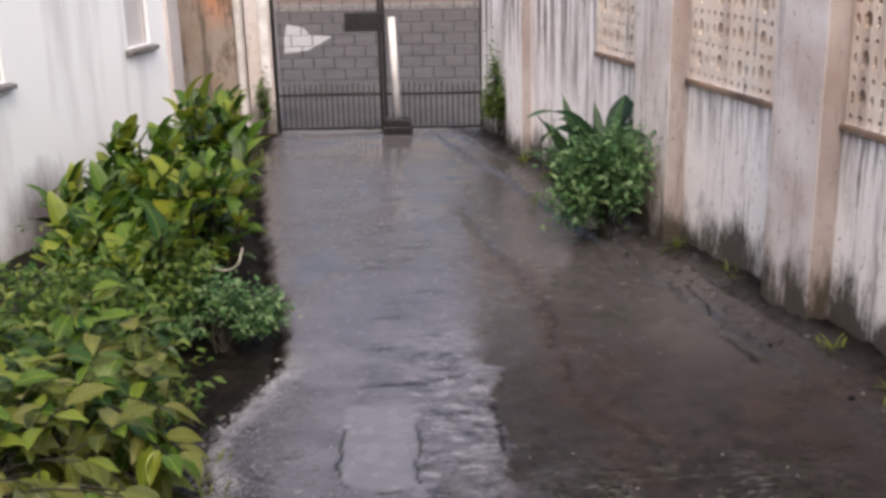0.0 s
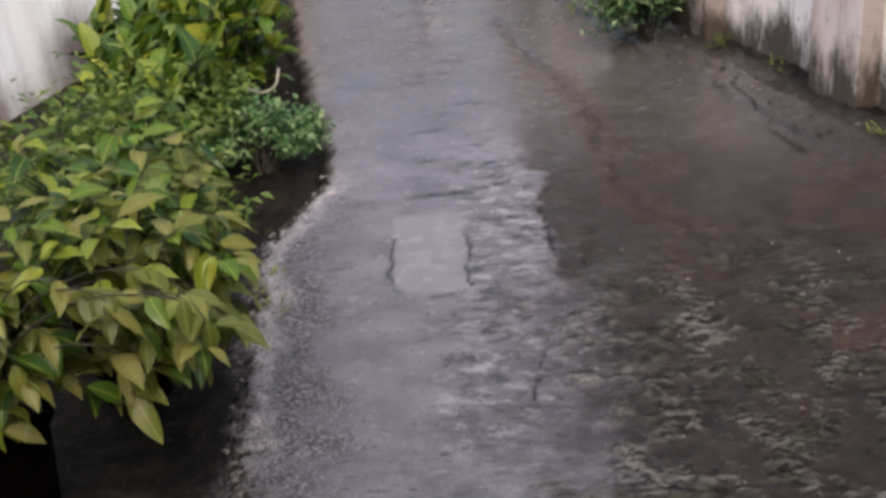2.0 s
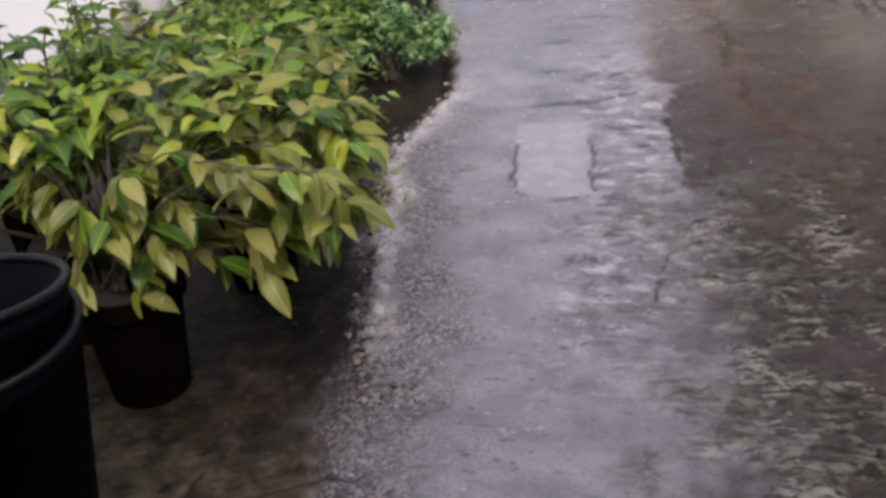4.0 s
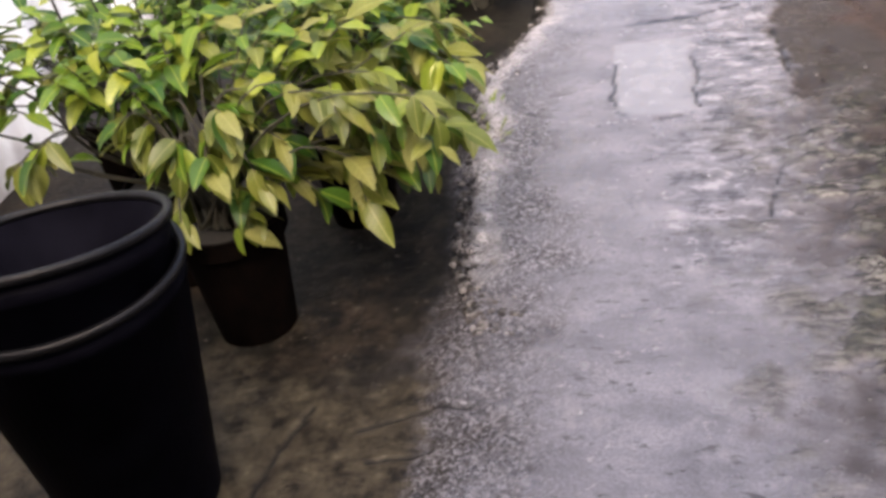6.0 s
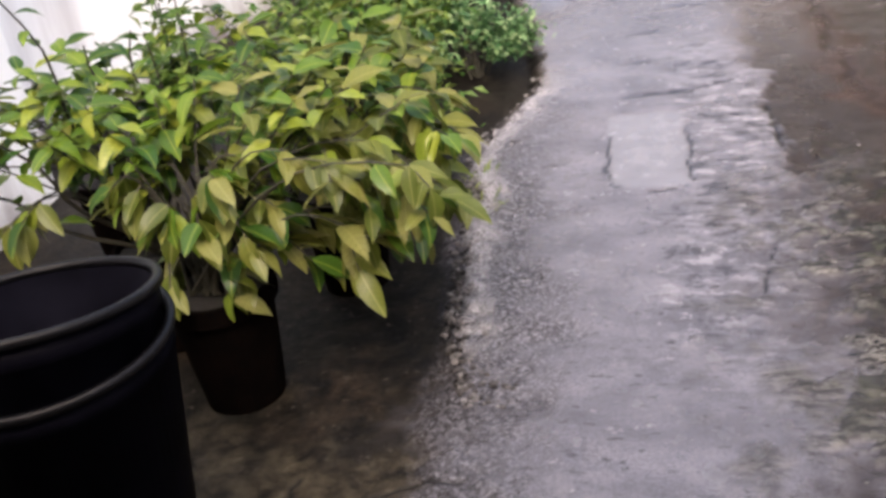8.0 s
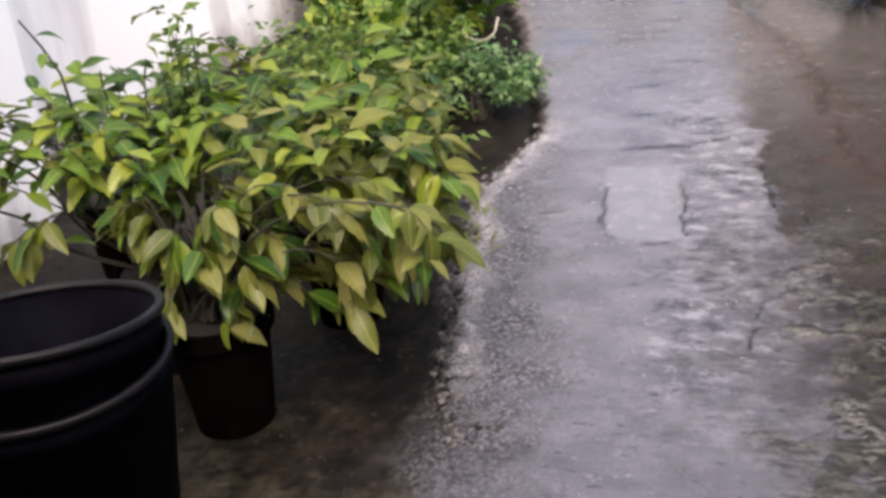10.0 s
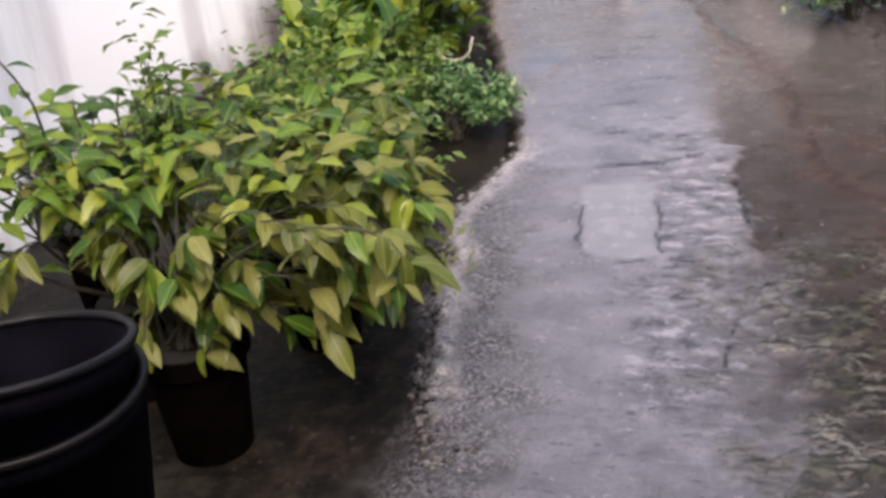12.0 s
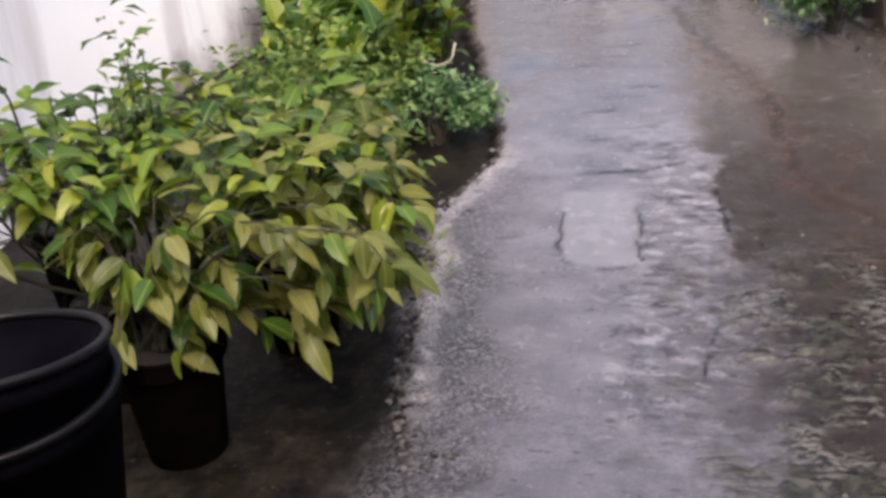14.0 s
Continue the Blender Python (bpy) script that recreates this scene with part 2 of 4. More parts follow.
def mat_leaf(name, dark, light, yellow, by="object", rough=0.38):
    n = Nodes(name)
    r = n.obj_random() if by == "object" else n.island_random()
    c = n.ramp(r, [(0.0, tuple(0.7 * v for v in dark)), (0.22, dark), (0.62, light), (1.0, yellow)])
    mott = n.noise(14, 4)
    c = n.mix(n.ramp(mott, [(0.35, 0.25), (0.65, 0.0)]), c, dark)
    veins = n.noise(120, 3)
    if by == "object":
        # pale midrib and slanting side veins along the blade
        tc = n.nt.nodes.new("ShaderNodeTexCoord")
        xyz = n.nt.nodes.new("ShaderNodeSeparateXYZ")
        n.link(tc.outputs["Object"], xyz.inputs[0])
        across = n.math('ABSOLUTE', xyz.outputs[1])
        ribs = n.math('SINE', n.math('MULTIPLY', n.math('SUBTRACT', xyz.outputs[0], n.math('MULTIPLY', across, 0.8)), 330.0))
        c = n.mix(n.ramp(ribs, [(0.55, 0.0), (1.0, 0.22)]), c, tuple(0.5 * v for v in dark))
        c = n.mix(n.ramp(across, [(0.0008, 0.55), (0.0040, 0.0)]), c, tuple(min(1.25 * v + 0.02, 0.5) for v in yellow))
        veins = n.math('ADD', veins, n.math('MULTIPLY', ribs, 0.35))
    m = n.set(c, rough, bump=veins, strength=0.15, distance=0.002, spec=0.34)
    b = n.bsdf
    t = n.nt.nodes.new("ShaderNodeBsdfTranslucent")
    n.link(c, t.inputs[0])
    s = n.nt.nodes.new("ShaderNodeMixShader")
    s.inputs[0].default_value = 0.36
    out = n.nt.nodes["Material Output"]
    n.link(b.outputs[0], s.inputs[1])
    n.link(t.outputs[0], s.inputs[2])
    n.link(s.outputs[0], out.inputs[0])
    return m


M_GROUND = mat_ground()
M_STREET = mat_plain_ground()
M_HOUSE = mat_white_house()
M_FENCE = mat_streaked("streaked_white_wall", (0.90, 0.875, 0.86), (0.90, 0.835, 0.81), (0.34, 0.29, 0.275), 0.85, 0.97, ledge=1.33)
M_PIERCED = mat_streaked("peach_pierced_block", (0.82, 0.75, 0.68), (0.74, 0.58, 0.46), (0.30, 0.22, 0.18), 0.85, 0.0)
M_BROWN = mat_brown()
M_PIER = mat_streaked("grimy_wall_pier", (0.78, 0.72, 0.70), (0.56, 0.47, 0.43), (0.25, 0.20, 0.18), 0.95, 0.97, 1.6)
# darker copy of the pier plaster: mould tint plus painted shade
M_PIERSHADE = mat_streaked("shaded_mouldy_pier_side", (0.42, 0.37, 0.355), (0.31, 0.25, 0.235), (0.15, 0.12, 0.11), 0.95, 0.97, 1.6)
M_LEDGE = mat_streaked("mouldy_ledge", (0.30, 0.20, 0.14), (0.10, 0.07, 0.055), (0.05, 0.04, 0.035), 0.8, 0.0, 3.0)
M_PINKISH = mat_streaked("pinkish_pier", (0.64, 0.61, 0.60), (0.58, 0.51, 0.48), (0.38, 0.31, 0.29), 0.6, 0.8)
M_ROAD = mat_two("wet_asphalt", (0.060, 0.054, 0.053), (0.095, 0.086, 0.084), 1.5, 0.75, 0.25)
M_ROAD.node_tree.nodes["Principled BSDF"].inputs["Specular IOR Level"].default_value = 0.2
M_EARTH = mat_two("brown_earth", (0.10, 0.07, 0.058), (0.15, 0.11, 0.09), 2, 0.7)
M_PLASTER = mat_two("old_white_plaster", (0.24, 0.23, 0.225), (0.34, 0.33, 0.325), 9, 0.8)
M_IRON = mat_two("dark_gate_iron", (0.010, 0.010, 0.011), (0.030, 0.026, 0.024), 20, 0.5, metal=0.3)
M_PVC = mat_two("white_pvc", (0.80, 0.80, 0.81), (0.56, 0.54, 0.52), 5, 0.45, 0.1)
M_BLACK = mat_two("black_plastic", (0.0014, 0.0013, 0.0023), (0.0034, 0.0032, 0.0054), 7, 0.45, 0.10)
M_BLACK.node_tree.nodes["Principled BSDF"].inputs["Specular IOR Level"].default_value = 0.04
M_BLACK.node_tree.nodes["Principled BSDF"].inputs["IOR"].default_value = 1.2
M_RIM = mat_two("scuffed_black_rim", (0.0015, 0.0015, 0.002), (0.005, 0.0047, 0.0058), 16, 0.45, 0.15)
M_RIM.node_tree.nodes["Principled BSDF"].inputs["Specular IOR Level"].default_value = 0.18
M_CLAY = mat_two("dark_wet_clay", (0.0018, 0.0014, 0.0012), (0.0045, 0.0028, 0.0022), 8, 0.8)
M_CLAY.node_tree.nodes["Principled BSDF"].inputs["Specular IOR Level"].default_value = 0.04
M_CLAY.node_tree.nodes["Principled BSDF"].inputs["IOR"].default_value = 1.2
M_SOIL = mat_two("potting_soil", (0.004, 0.0033, 0.0026), (0.010, 0.008, 0.0065), 30, 0.9)
M_GREY = mat_two("grey_shutter", (0.46, 0.44, 0.45), (0.54, 0.52, 0.525), 4, 0.6, 0.1)
M_SILL = mat_two("dark_sill_concrete", (0.09, 0.085, 0.085), (0.20, 0.19, 0.185), 9, 0.8)
M_STEM = mat_two("green_brown_stem", (0.010, 0.011, 0.006), (0.030, 0.025, 0.014), 20, 0.6)
M_HOSE = mat_two("pale_hose", (0.26, 0.25, 0.20), (0.36, 0.35, 0.30), 15, 0.45)
M_LEAF = mat_leaf("glossy_green_leaf", (0.032, 0.086, 0.012), (0.125, 0.210, 0.020), (0.265, 0.300, 0.040), rough=0.32)
M_LEAF_Y = mat_leaf("yellowing_leaf", (0.088, 0.115, 0.017), (0.165, 0.180, 0.034), (0.235, 0.232, 0.074), rough=0.36)
M_BIGLEAF = mat_leaf("broad_leaf", (0.024, 0.072, 0.009), (0.100, 0.190, 0.019), (0.29, 0.31, 0.036), rough=0.34)
M_STRAP = mat_leaf("dark_strap_leaf", (0.020, 0.058, 0.024), (0.048, 0.115, 0.045), (0.085, 0.16, 0.06))
M_FINE = mat_leaf("small_leaf", (0.045, 0.105, 0.016), (0.105, 0.18, 0.028), (0.20, 0.24, 0.05), by="island")
M_BLUISH = mat_leaf("bluish_leaf", (0.045, 0.125, 0.040), (0.13, 0.25, 0.095), (0.30, 0.40, 0.20), by="island")


# ---- building blocks ----
def mesh_from(bm, name, material):
    me = bpy.data.meshes.new(name)
    bm.to_mesh(me)
    bm.free()
    me.materials.append(material)
    return me


def part(name, bm, material, parent, label="", smooth=False):
    """One bmesh as one mesh object under a thing or a part."""
    me = mesh_from(bm, name, material)
    if smooth:
        me.shade_smooth()
    ob = new(name, me)
    ob.parent = parent
    if label:
        ob["label"] = label
    return ob


def thing(name, place, label, category, group="", rz=0.0):
    e = new(name)
    e.empty_display_size = 0.1
    e.matrix_world = pose(*place, 0, 0, rz)
    return tagged(e, label, category, group)


def add_box(bm, x0, x1, y0, y1, z0, z1, m=None):
    vs = [bm.verts.new((x, y, z)) for z in (z0, z1) for x, y in ((x0, y0), (x1, y0), (x1, y1), (x0, y1))]
    for f in ((0, 3, 2, 1), (4, 5, 6, 7), (0, 1, 5, 4), (1, 2, 6, 5), (2, 3, 7, 6), (3, 0, 4, 7)):
        bm.faces.new([vs[i] for i in f])
    if m is not None:
        for v in vs:
            v.co = m @ v.co
    return vs


def box(x0, x1, y0, y1, z0, z1, bevel=0.0):
    bm = bmesh.new()
    add_box(bm, x0, x1, y0, y1, z0, z1)
    if bevel:
        bmesh.ops.bevel(bm, geom=bm.edges[:], offset=bevel, segments=2, affect='EDGES', profile=0.5)
    return bm


def tube(bm, pts, radius, sides=6, taper=1.0):
    """A round bar along points, thinning to taper at its end."""
    rings = []
    n = len(pts)
    for i, p in enumerate(pts):
        p = Vector(p)
        d = (Vector(pts[min(i + 1, n - 1)]) - Vector(pts[max(i - 1, 0)])).normalized()
        a = d.orthogonal().normalized() if not rings else (last - d * last.dot(d)).normalized()
        last = a
        b = d.cross(a)
        r = radius * (1 + (taper - 1) * i / max(n - 1, 1))
        rings.append([bm.verts.new(p + (a * math.cos(k * math.tau / sides) + b * math.sin(k * math.tau / sides)) * r) for k in range(sides)])
    for r0, r1 in zip(rings, rings[1:]):
        for k in range(sides):
            bm.faces.new((r0[k], r0[(k + 1) % sides], r1[(k + 1) % sides], r1[k]))
    bm.faces.new(rings[0][::-1])
    bm.faces.new(rings[-1])


def lathe(profile, sides=40):
    """A turned shape from (radius, height) pairs."""
    bm = bmesh.new()
    rings = [[bm.verts.new((r * math.cos(k * math.tau / sides), r * math.sin(k * math.tau / sides), z)) for k in range(sides)] for r, z in profile]
    for a, b in zip(rings, rings[1:]):
        for k in range(sides):
            bm.faces.new((a[k], a[(k + 1) % sides], b[(k + 1) % sides], b[k]))
    bm.faces.new(rings[0][::-1])
    bm.faces.new(rings[-1])
    return bm


def value_noise(x, y, seed):
    """Smooth noise from 0 to 1 on arrays of places."""
    xi, yi = np.floor(x).astype(np.int64), np.floor(y).astype(np.int64)
    fx, fy = x - xi, y - yi
    fx, fy = fx * fx * (3 - 2 * fx), fy * fy * (3 - 2 * fy)

    def corner(a, b):
        h = (a * 374761393 + b * 668265263 + seed * 974634777) & 0x7FFFFFFF
        h = ((h ^ (h >> 13)) * 1274126177) & 0x7FFFFFFF
        return ((h ^ (h >> 16)) & 0xFFFF) / 65535.0
    return (corner(xi, yi) * (1 - fx) + corner(xi + 1, yi) * fx) * (1 - fy) + (corner(xi, yi + 1) * (1 - fx) + corner(xi + 1, yi + 1) * fx) * fy


def fractal(x, y, scale, seed, octaves=4):
    total, amp, norm = 0.0, 1.0, 0.0
    for k in range(octaves):
        total = total + amp * value_noise(x * scale * 2 ** k + 17.3 * k, y * scale * 2 ** k + 5.1 * k, seed + k)
        norm += amp
        amp *= 0.55
    return total / norm


def smooth(a, b, v):
    t = np.clip((v - a) / (b - a), 0, 1)
    return t * t * (3 - 2 * t)


def line_distance(x, y, pts):
    best = np.full_like(x, 9.0)
    for (ax, ay), (bx, by) in zip(pts, pts[1:]):
        dx, dy = bx - ax, by - ay
        t = np.clip(((x - ax) * dx + (y - ay) * dy) / (dx * dx + dy * dy), 0, 1)
        best = np.minimum(best, np.hypot(x - ax - t * dx, y - ay - t * dy))
    return best


# ---- ground ----
def wall_right_x(y):
    return 4.586 - 0.355 * y


def wall_left_x(y):
    return -5.85 + 0.234 * y


LEFT_EDGE = ((1.5, -1.05), (2.6, -1.14), (3.6, -1.25), (4.6, -1.36), (5.4, -1.47), (5.9, -1.30), (6.2, -1.24), (7.1, -1.38), (9.0, -1.85), (11.9, -2.40), (13.3, -2.45))
RIGHT_EDGE = ((1.5, 0.30), (3.9, 0.12), (5.2, 0.09), (5.9, 0.02), (7.1, -0.08), (10.5, -0.36), (13.3, -0.45))


def driveway():
    ys = [1.2]
    while ys[-1] < 13.25:
        ys.append(ys[-1] + max(0.010, 0.0042 * ys[-1]))
    ys = np.array(ys)
    xs = np.arange(-6.0, 4.6, 0.0165)
    X, Y = np.meshgrid(xs, ys)
    le = np.interp(Y, [p[0] for p in LEFT_EDGE], [p[1] for p in LEFT_EDGE])
    re = np.interp(Y, [p[0] for p in RIGHT_EDGE], [p[1] for p in RIGHT_EDGE])
    wob = fractal(X, Y, 5.0, 3, 4) - 0.5
    fine = fractal(X, Y, 24.0, 11, 3) - 0.5
    mid = fractal(X, Y, 7.0, 21, 4) - 0.5
    broad = fractal(X, Y, 0.9, 31, 3) - 0.5
    dl = X - le + wob * 0.16 + fine * 0.05
    dr = re - X + wob * 0.30 + fine * 0.10
    near_fade = smooth(4.4, 5.3, Y)
    blur = 0.22 * smooth(5.9, 7.6, Y)
    inside_r = smooth(-0.02 - blur, 0.03 + blur, dr) * near_fade + smooth(-0.45, 0.35, dr + mid * 0.9) * (1 - near_fade)
    soft_l = smooth(3.0, 3.6, Y)
    inside_l = smooth(-0.015, 0.03, dl) * soft_l + smooth(-0.15, 0.45, dl + mid * 0.6) * (1 - soft_l)
    strip = inside_l * inside_r
    level = strip
    # crumbling rim along the planted side
    grit = smooth(-0.22, 0.08, fractal(X, Y, 13.0, 61, 3) - 0.5)
    rubble = np.exp(-((dl - 0.05) / 0.085) ** 2) * smooth(3.35, 3.6, Y) * (1 - smooth(6.1, 6.6, Y)) * smooth(-0.02, 0.01, dl) * (0.35 + 0.65 * grit)
    gravel = smooth(0.62, 0.16, dl + mid * 0.5 + 0.10 * smooth(4.4, 5.6, Y)) * (1 - smooth(5.2, 6.4, Y)) * smooth(-0.14, -0.02, dl) * (0.62 + 0.38 * smooth(2.9, 3.8, Y))
    # rough, mossy patch beyond the strip's other side
    patch = smooth(-0.55, 0.10, -dr - 0.10 + mid * 0.8) * (1 - smooth(1.0, 2.3, -dr + mid)) * (1 - smooth(4.7, 5.7, Y + mid * 1.6))
    moss = patch * smooth(-0.10, 0.14, mid + fine * 0.5 + 0.02)
    moss = np.maximum(moss, 0.8 * smooth(0.0, 0.5, (-dr) - 0.9 + mid) * smooth(0.02, 0.2, broad + mid * 0.4) * (1 - smooth(4, 6, Y)))
    wr = wall_right_x(Y) - X
    kerb = smooth(0.62, 0.58, wr + wob * 0.18) * smooth(0.25, 0.32, wr + wob * 0.2)
    bank = smooth(0.42, 0.10, wr + wob * 0.3)
    red = np.clip(0.75 * smooth(0.02, 0.22, fractal(X, Y, 1.6, 41, 4) - 0.5) * smooth(0.3, 1.0, -dr) * (1 - smooth(5.5, 8.5, Y)), 0, 1)
    red = np.maximum(red, 0.6 * smooth(0.0, -0.25, dl) * smooth(-0.75, -0.35, dl) * (1 - smooth(2.4, 3.2, Y)))
    soil = np.clip(bank * 0.9 + smooth(0.0, -0.06, dl) * soft_l + (1 - soft_l) * smooth(0.30, -0.20, dl + mid * 0.7) * (0.75 + 0.25 * smooth(2.5, 3.2, Y)), 0, 1)
    worn = strip * np.clip(smooth(-0.52, -0.30, X + mid * 0.5) + 0.15 * smooth(5.8, 6.4, Y), 0, 1) * smooth(3.0, 3.8, Y) * (1 - 0.7 * smooth(6.2, 7.2, Y))
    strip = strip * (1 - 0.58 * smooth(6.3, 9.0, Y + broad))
    XS = X + 0.075 * (Y - 4.8)
    slab = smooth(-0.745, -0.722, XS + wob * 0.03) * smooth(-0.32, -0.36, XS + wob * 0.06) * smooth(4.74, 4.79, Y + wob * 0.05) * smooth(5.72, 5.66, Y + wob * 0.06)
    # cracks and joints
    crack = np.zeros_like(X)
    jit = (fractal(X, Y, 9.0, 51, 3) - 0.5)
    XJ, YJ = X + jit * 0.05, Y + jit * 0.05
    for pts, w in (
        (((-0.775, 5.40), (-0.755, 5.05), (-0.735, 4.84), (-0.68, 4.77)), 0.010),
        (((-0.40, 5.45), (-0.36, 5.25), (-0.375, 5.02), (-0.33, 4.85)), 0.010),
        (((0.02, 5.75), (0.05, 5.4), (0.09, 5.16)), 0.014),
        (((-0.16, 5.62), (0.0, 5.60)), 0.012),
        (((-0.62, 5.98), (-0.35, 6.02), (-0.12, 6.15)), 0.010),
        (((-0.55, 4.72), (-0.35, 4.78), (-0.10, 4.74)), 0.008),
        (((0.00, 4.30), (-0.03, 4.0), (-0.05, 3.85)), 0.006),
        (((-1.42, 2.62), (-1.20, 2.72), (-1.05, 2.70)), 0.010),
        (((-1.35, 2.45), (-1.15, 2.50)), 0.010),
        (((-1.63, 2.75), (-1.68, 2.40), (-1.70, 2.1)), 0.012),
        (((-0.95, 1.75), (-0.85, 2.0)), 0.010),
        (((1.50, 6.75), (1.62, 6.35)), 0.018),
        (((1.40, 7.6), (1.48, 7.1)), 0.012),
    ):
        crack = np.maximum(crack, smooth(w * 1.3, w * 0.35, line_distance(XJ, YJ, pts)))
    # worn cross grooves of the tyre track
    for k in range(15):
        yk = 5.95 + 0.33 * k + 0.12 * math.sin(k * 2.3)
        x0 = -0.72 + 0.16 * math.sin(k * 1.7) - 0.02 * k
        x1 = x0 + 0.30 + 0.18 * math.sin(k * 3.1)
        crack = np.maximum(crack, 0.62 * smooth(0.035, 0.012, line_distance(XJ, YJ, ((x0, yk), (x1, yk + 0.03)))) * smooth(-0.15, 0.15, mid + 0.04))
    # long wandering joint where two pours meet
    seam = line_distance(X + jit * 0.2, Y, ((-0.30, 9.9), (0.0, 8.7), (0.20, 8.1), (0.37, 7.4), (0.44, 6.6), (0.52, 5.9), (0.85, 5.2)))
    crack = np.maximum(crack, 0.42 * smooth(0.060, 0.010, seam + mid * 0.05))
    red = np.maximum(red, 0.6 * smooth(0.20, 0.04, seam + mid * 0.2) * smooth(5.0, 5.6, Y) * smooth(9.0, 8.0, Y))
    Z = level * 0.014 + broad * 0.03 + mid * 0.006
    Z += -0.045 * smooth(0.0, -0.10, dl) * smooth(2.2, 3.2, Y) * smooth(12.5, 9.5, Y)
    Z += rubble * (fine * 0.055 + 0.012) + gravel * fine * 0.016 + patch * (fine * 0.030 + mid * 0.03)
    Z += kerb * 0.035 + bank * 0.07 + bank * mid * 0.10 - crack * 0.010 + slab * 0.004
    Z -= 0.015 * smooth(0.0, 0.25, -dr) * near_fade
    # standing water near the gate and in shallow hollows of the far part
    gate_pool = smooth(0.95, 0.55, np.hypot((X + 1.0) / 1.0, (Y - 12.3) / 0.55) + wob * 0.9)
    hollow = smooth(0.02, 0.10, fractal(X, Y * 0.7, 1.4, 71, 3) - 0.5) * smooth(5.8, 7.5, Y) * smooth(0.0, 0.3, dl)
    puddle = np.clip(np.maximum(gate_pool, 0.55 * hollow), 0, 1) * (1 - crack)
    fade = smooth(12.9, 13.2, Y)
    Z = Z * (1 - fade) + 0.012 * fade
    ny, nx = X.shape
    co = np.stack([X, Y, Z], -1).reshape(-1, 3)
    idx = np.arange(nx * ny).reshape(ny, nx)
    quads = np.stack([idx[:-1, :-1], idx[:-1, 1:], idx[1:, 1:], idx[1:, :-1]], -1).reshape(-1, 4)
    cx = X[:-1, :-1].ravel() + 0.008
    cy = Y[:-1, :-1].ravel()
    keep = (cx > wall_left_x(cy) - 0.08) & (cx < wall_right_x(cy) + 0.10)
    quads = quads[keep]
    me = bpy.data.meshes.new("driveway")
    me.vertices.add(len(co))
    me.vertices.foreach_set("co", co.astype(np.float32).ravel())
    me.loops.add(quads.size)
    me.loops.foreach_set("vertex_index", quads.astype(np.int32).ravel())
    me.polygons.add(len(quads))
    me.polygons.foreach_set("loop_start", (np.arange(len(quads)) * 4).astype(np.int32))
    me.update(calc_edges=True)
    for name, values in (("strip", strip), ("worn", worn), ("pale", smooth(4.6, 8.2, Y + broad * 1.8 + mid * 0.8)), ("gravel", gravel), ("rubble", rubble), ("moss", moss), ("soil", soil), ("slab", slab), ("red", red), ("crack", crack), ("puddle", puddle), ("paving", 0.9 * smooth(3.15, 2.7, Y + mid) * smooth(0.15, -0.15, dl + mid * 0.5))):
        a = me.attributes.new(name, 'FLOAT', 'POINT')
        a.data.foreach_set("value", np.clip(values, 0, 1).astype(np.float32).ravel())
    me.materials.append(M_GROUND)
    me.shade_smooth()
    ob = new("driveway", me)
    return tagged(ob, "wet cracked grey concrete driveway with mossy patches and puddled sides", "driveway", kind="structure")


driveway()
bm = bmesh.new()
bmesh.ops.create_grid(bm, x_segments=60, y_segments=60, size=400)
for v in bm.verts:
    v.co.z = -0.12
ground = new("ground", mesh_from(bm, "ground", M_STREET))
tagged(ground, "wet brown earth and street surface reaching the horizon", "ground", kind="structure")
bm = box(-40, 40, 13.25, 27.19, -0.10, -0.005)
road = new("road", mesh_from(bm, "road", M_ROAD))
tagged(road, "wet grey asphalt street behind the gate", "road", kind="structure")


# ---- walls ----
def wall_run(name, fx, y0, y1, z1, thick, openings, material, label, outward):
    """A wall standing along x = fx(y), with openings (ya, yb, za, zb) through it."""
    ang = math.atan(fx(1) - fx(0))
    cos = math.cos(ang)
    m = Matrix.Translation((fx(y0), y0, 0)) @ Matrix.Rotation(-ang, 4, 'Z')
    length = (y1 - y0) / cos
    to_s = lambda y: (y - y0) / cos
    cuts_s = sorted({0.0, length, *[to_s(o[0]) for o in openings], *[to_s(o[1]) for o in openings]})
    cuts_z = sorted({-0.15, z1, *[o[2] for o in openings], *[o[3] for o in openings]})
    bm = bmesh.new()
    for s0, s1 in zip(cuts_s, cuts_s[1:]):
        for z0, zz in zip(cuts_z, cuts_z[1:]):
            sm, zm = (s0 + s1) / 2, (z0 + zz) / 2
            if any(to_s(o[0]) < sm < to_s(o[1]) and o[2] < zm < o[3] for o in openings):
                continue
            xa, xb = (0, thick) if outward > 0 else (-thick, 0)
            add_box(bm, xa, xb, s0, s1, z0, zz)
    bmesh.ops.remove_doubles(bm, verts=bm.verts[:], dist=0.0005)
    seen = {}
    for f in bm.faces:
        key = tuple(round(c, 3) for c in f.calc_center_median())
        seen.setdefault(key, []).append(f)
    bmesh.ops.delete(bm, geom=[f for fs in seen.values() if len(fs) > 1 for f in fs], context='FACES')
    bmesh.ops.recalc_face_normals(bm, faces=bm.faces[:])
    ob = new(name, mesh_from(bm, name, material))
    ob.matrix_world = m
    return tagged(ob, label, "wall", kind="structure"), m, to_s


house, HM, house_s = wall_run("wall_house", wall_left_x, -1.2, 11.33, 3.4, 0.25, [(7.75, 8.78, 1.36, 2.7), (10.62, 11.02, 1.36, 2.7)], M_HOUSE, "white painted house wall with grey drips and a stained foot", -1)


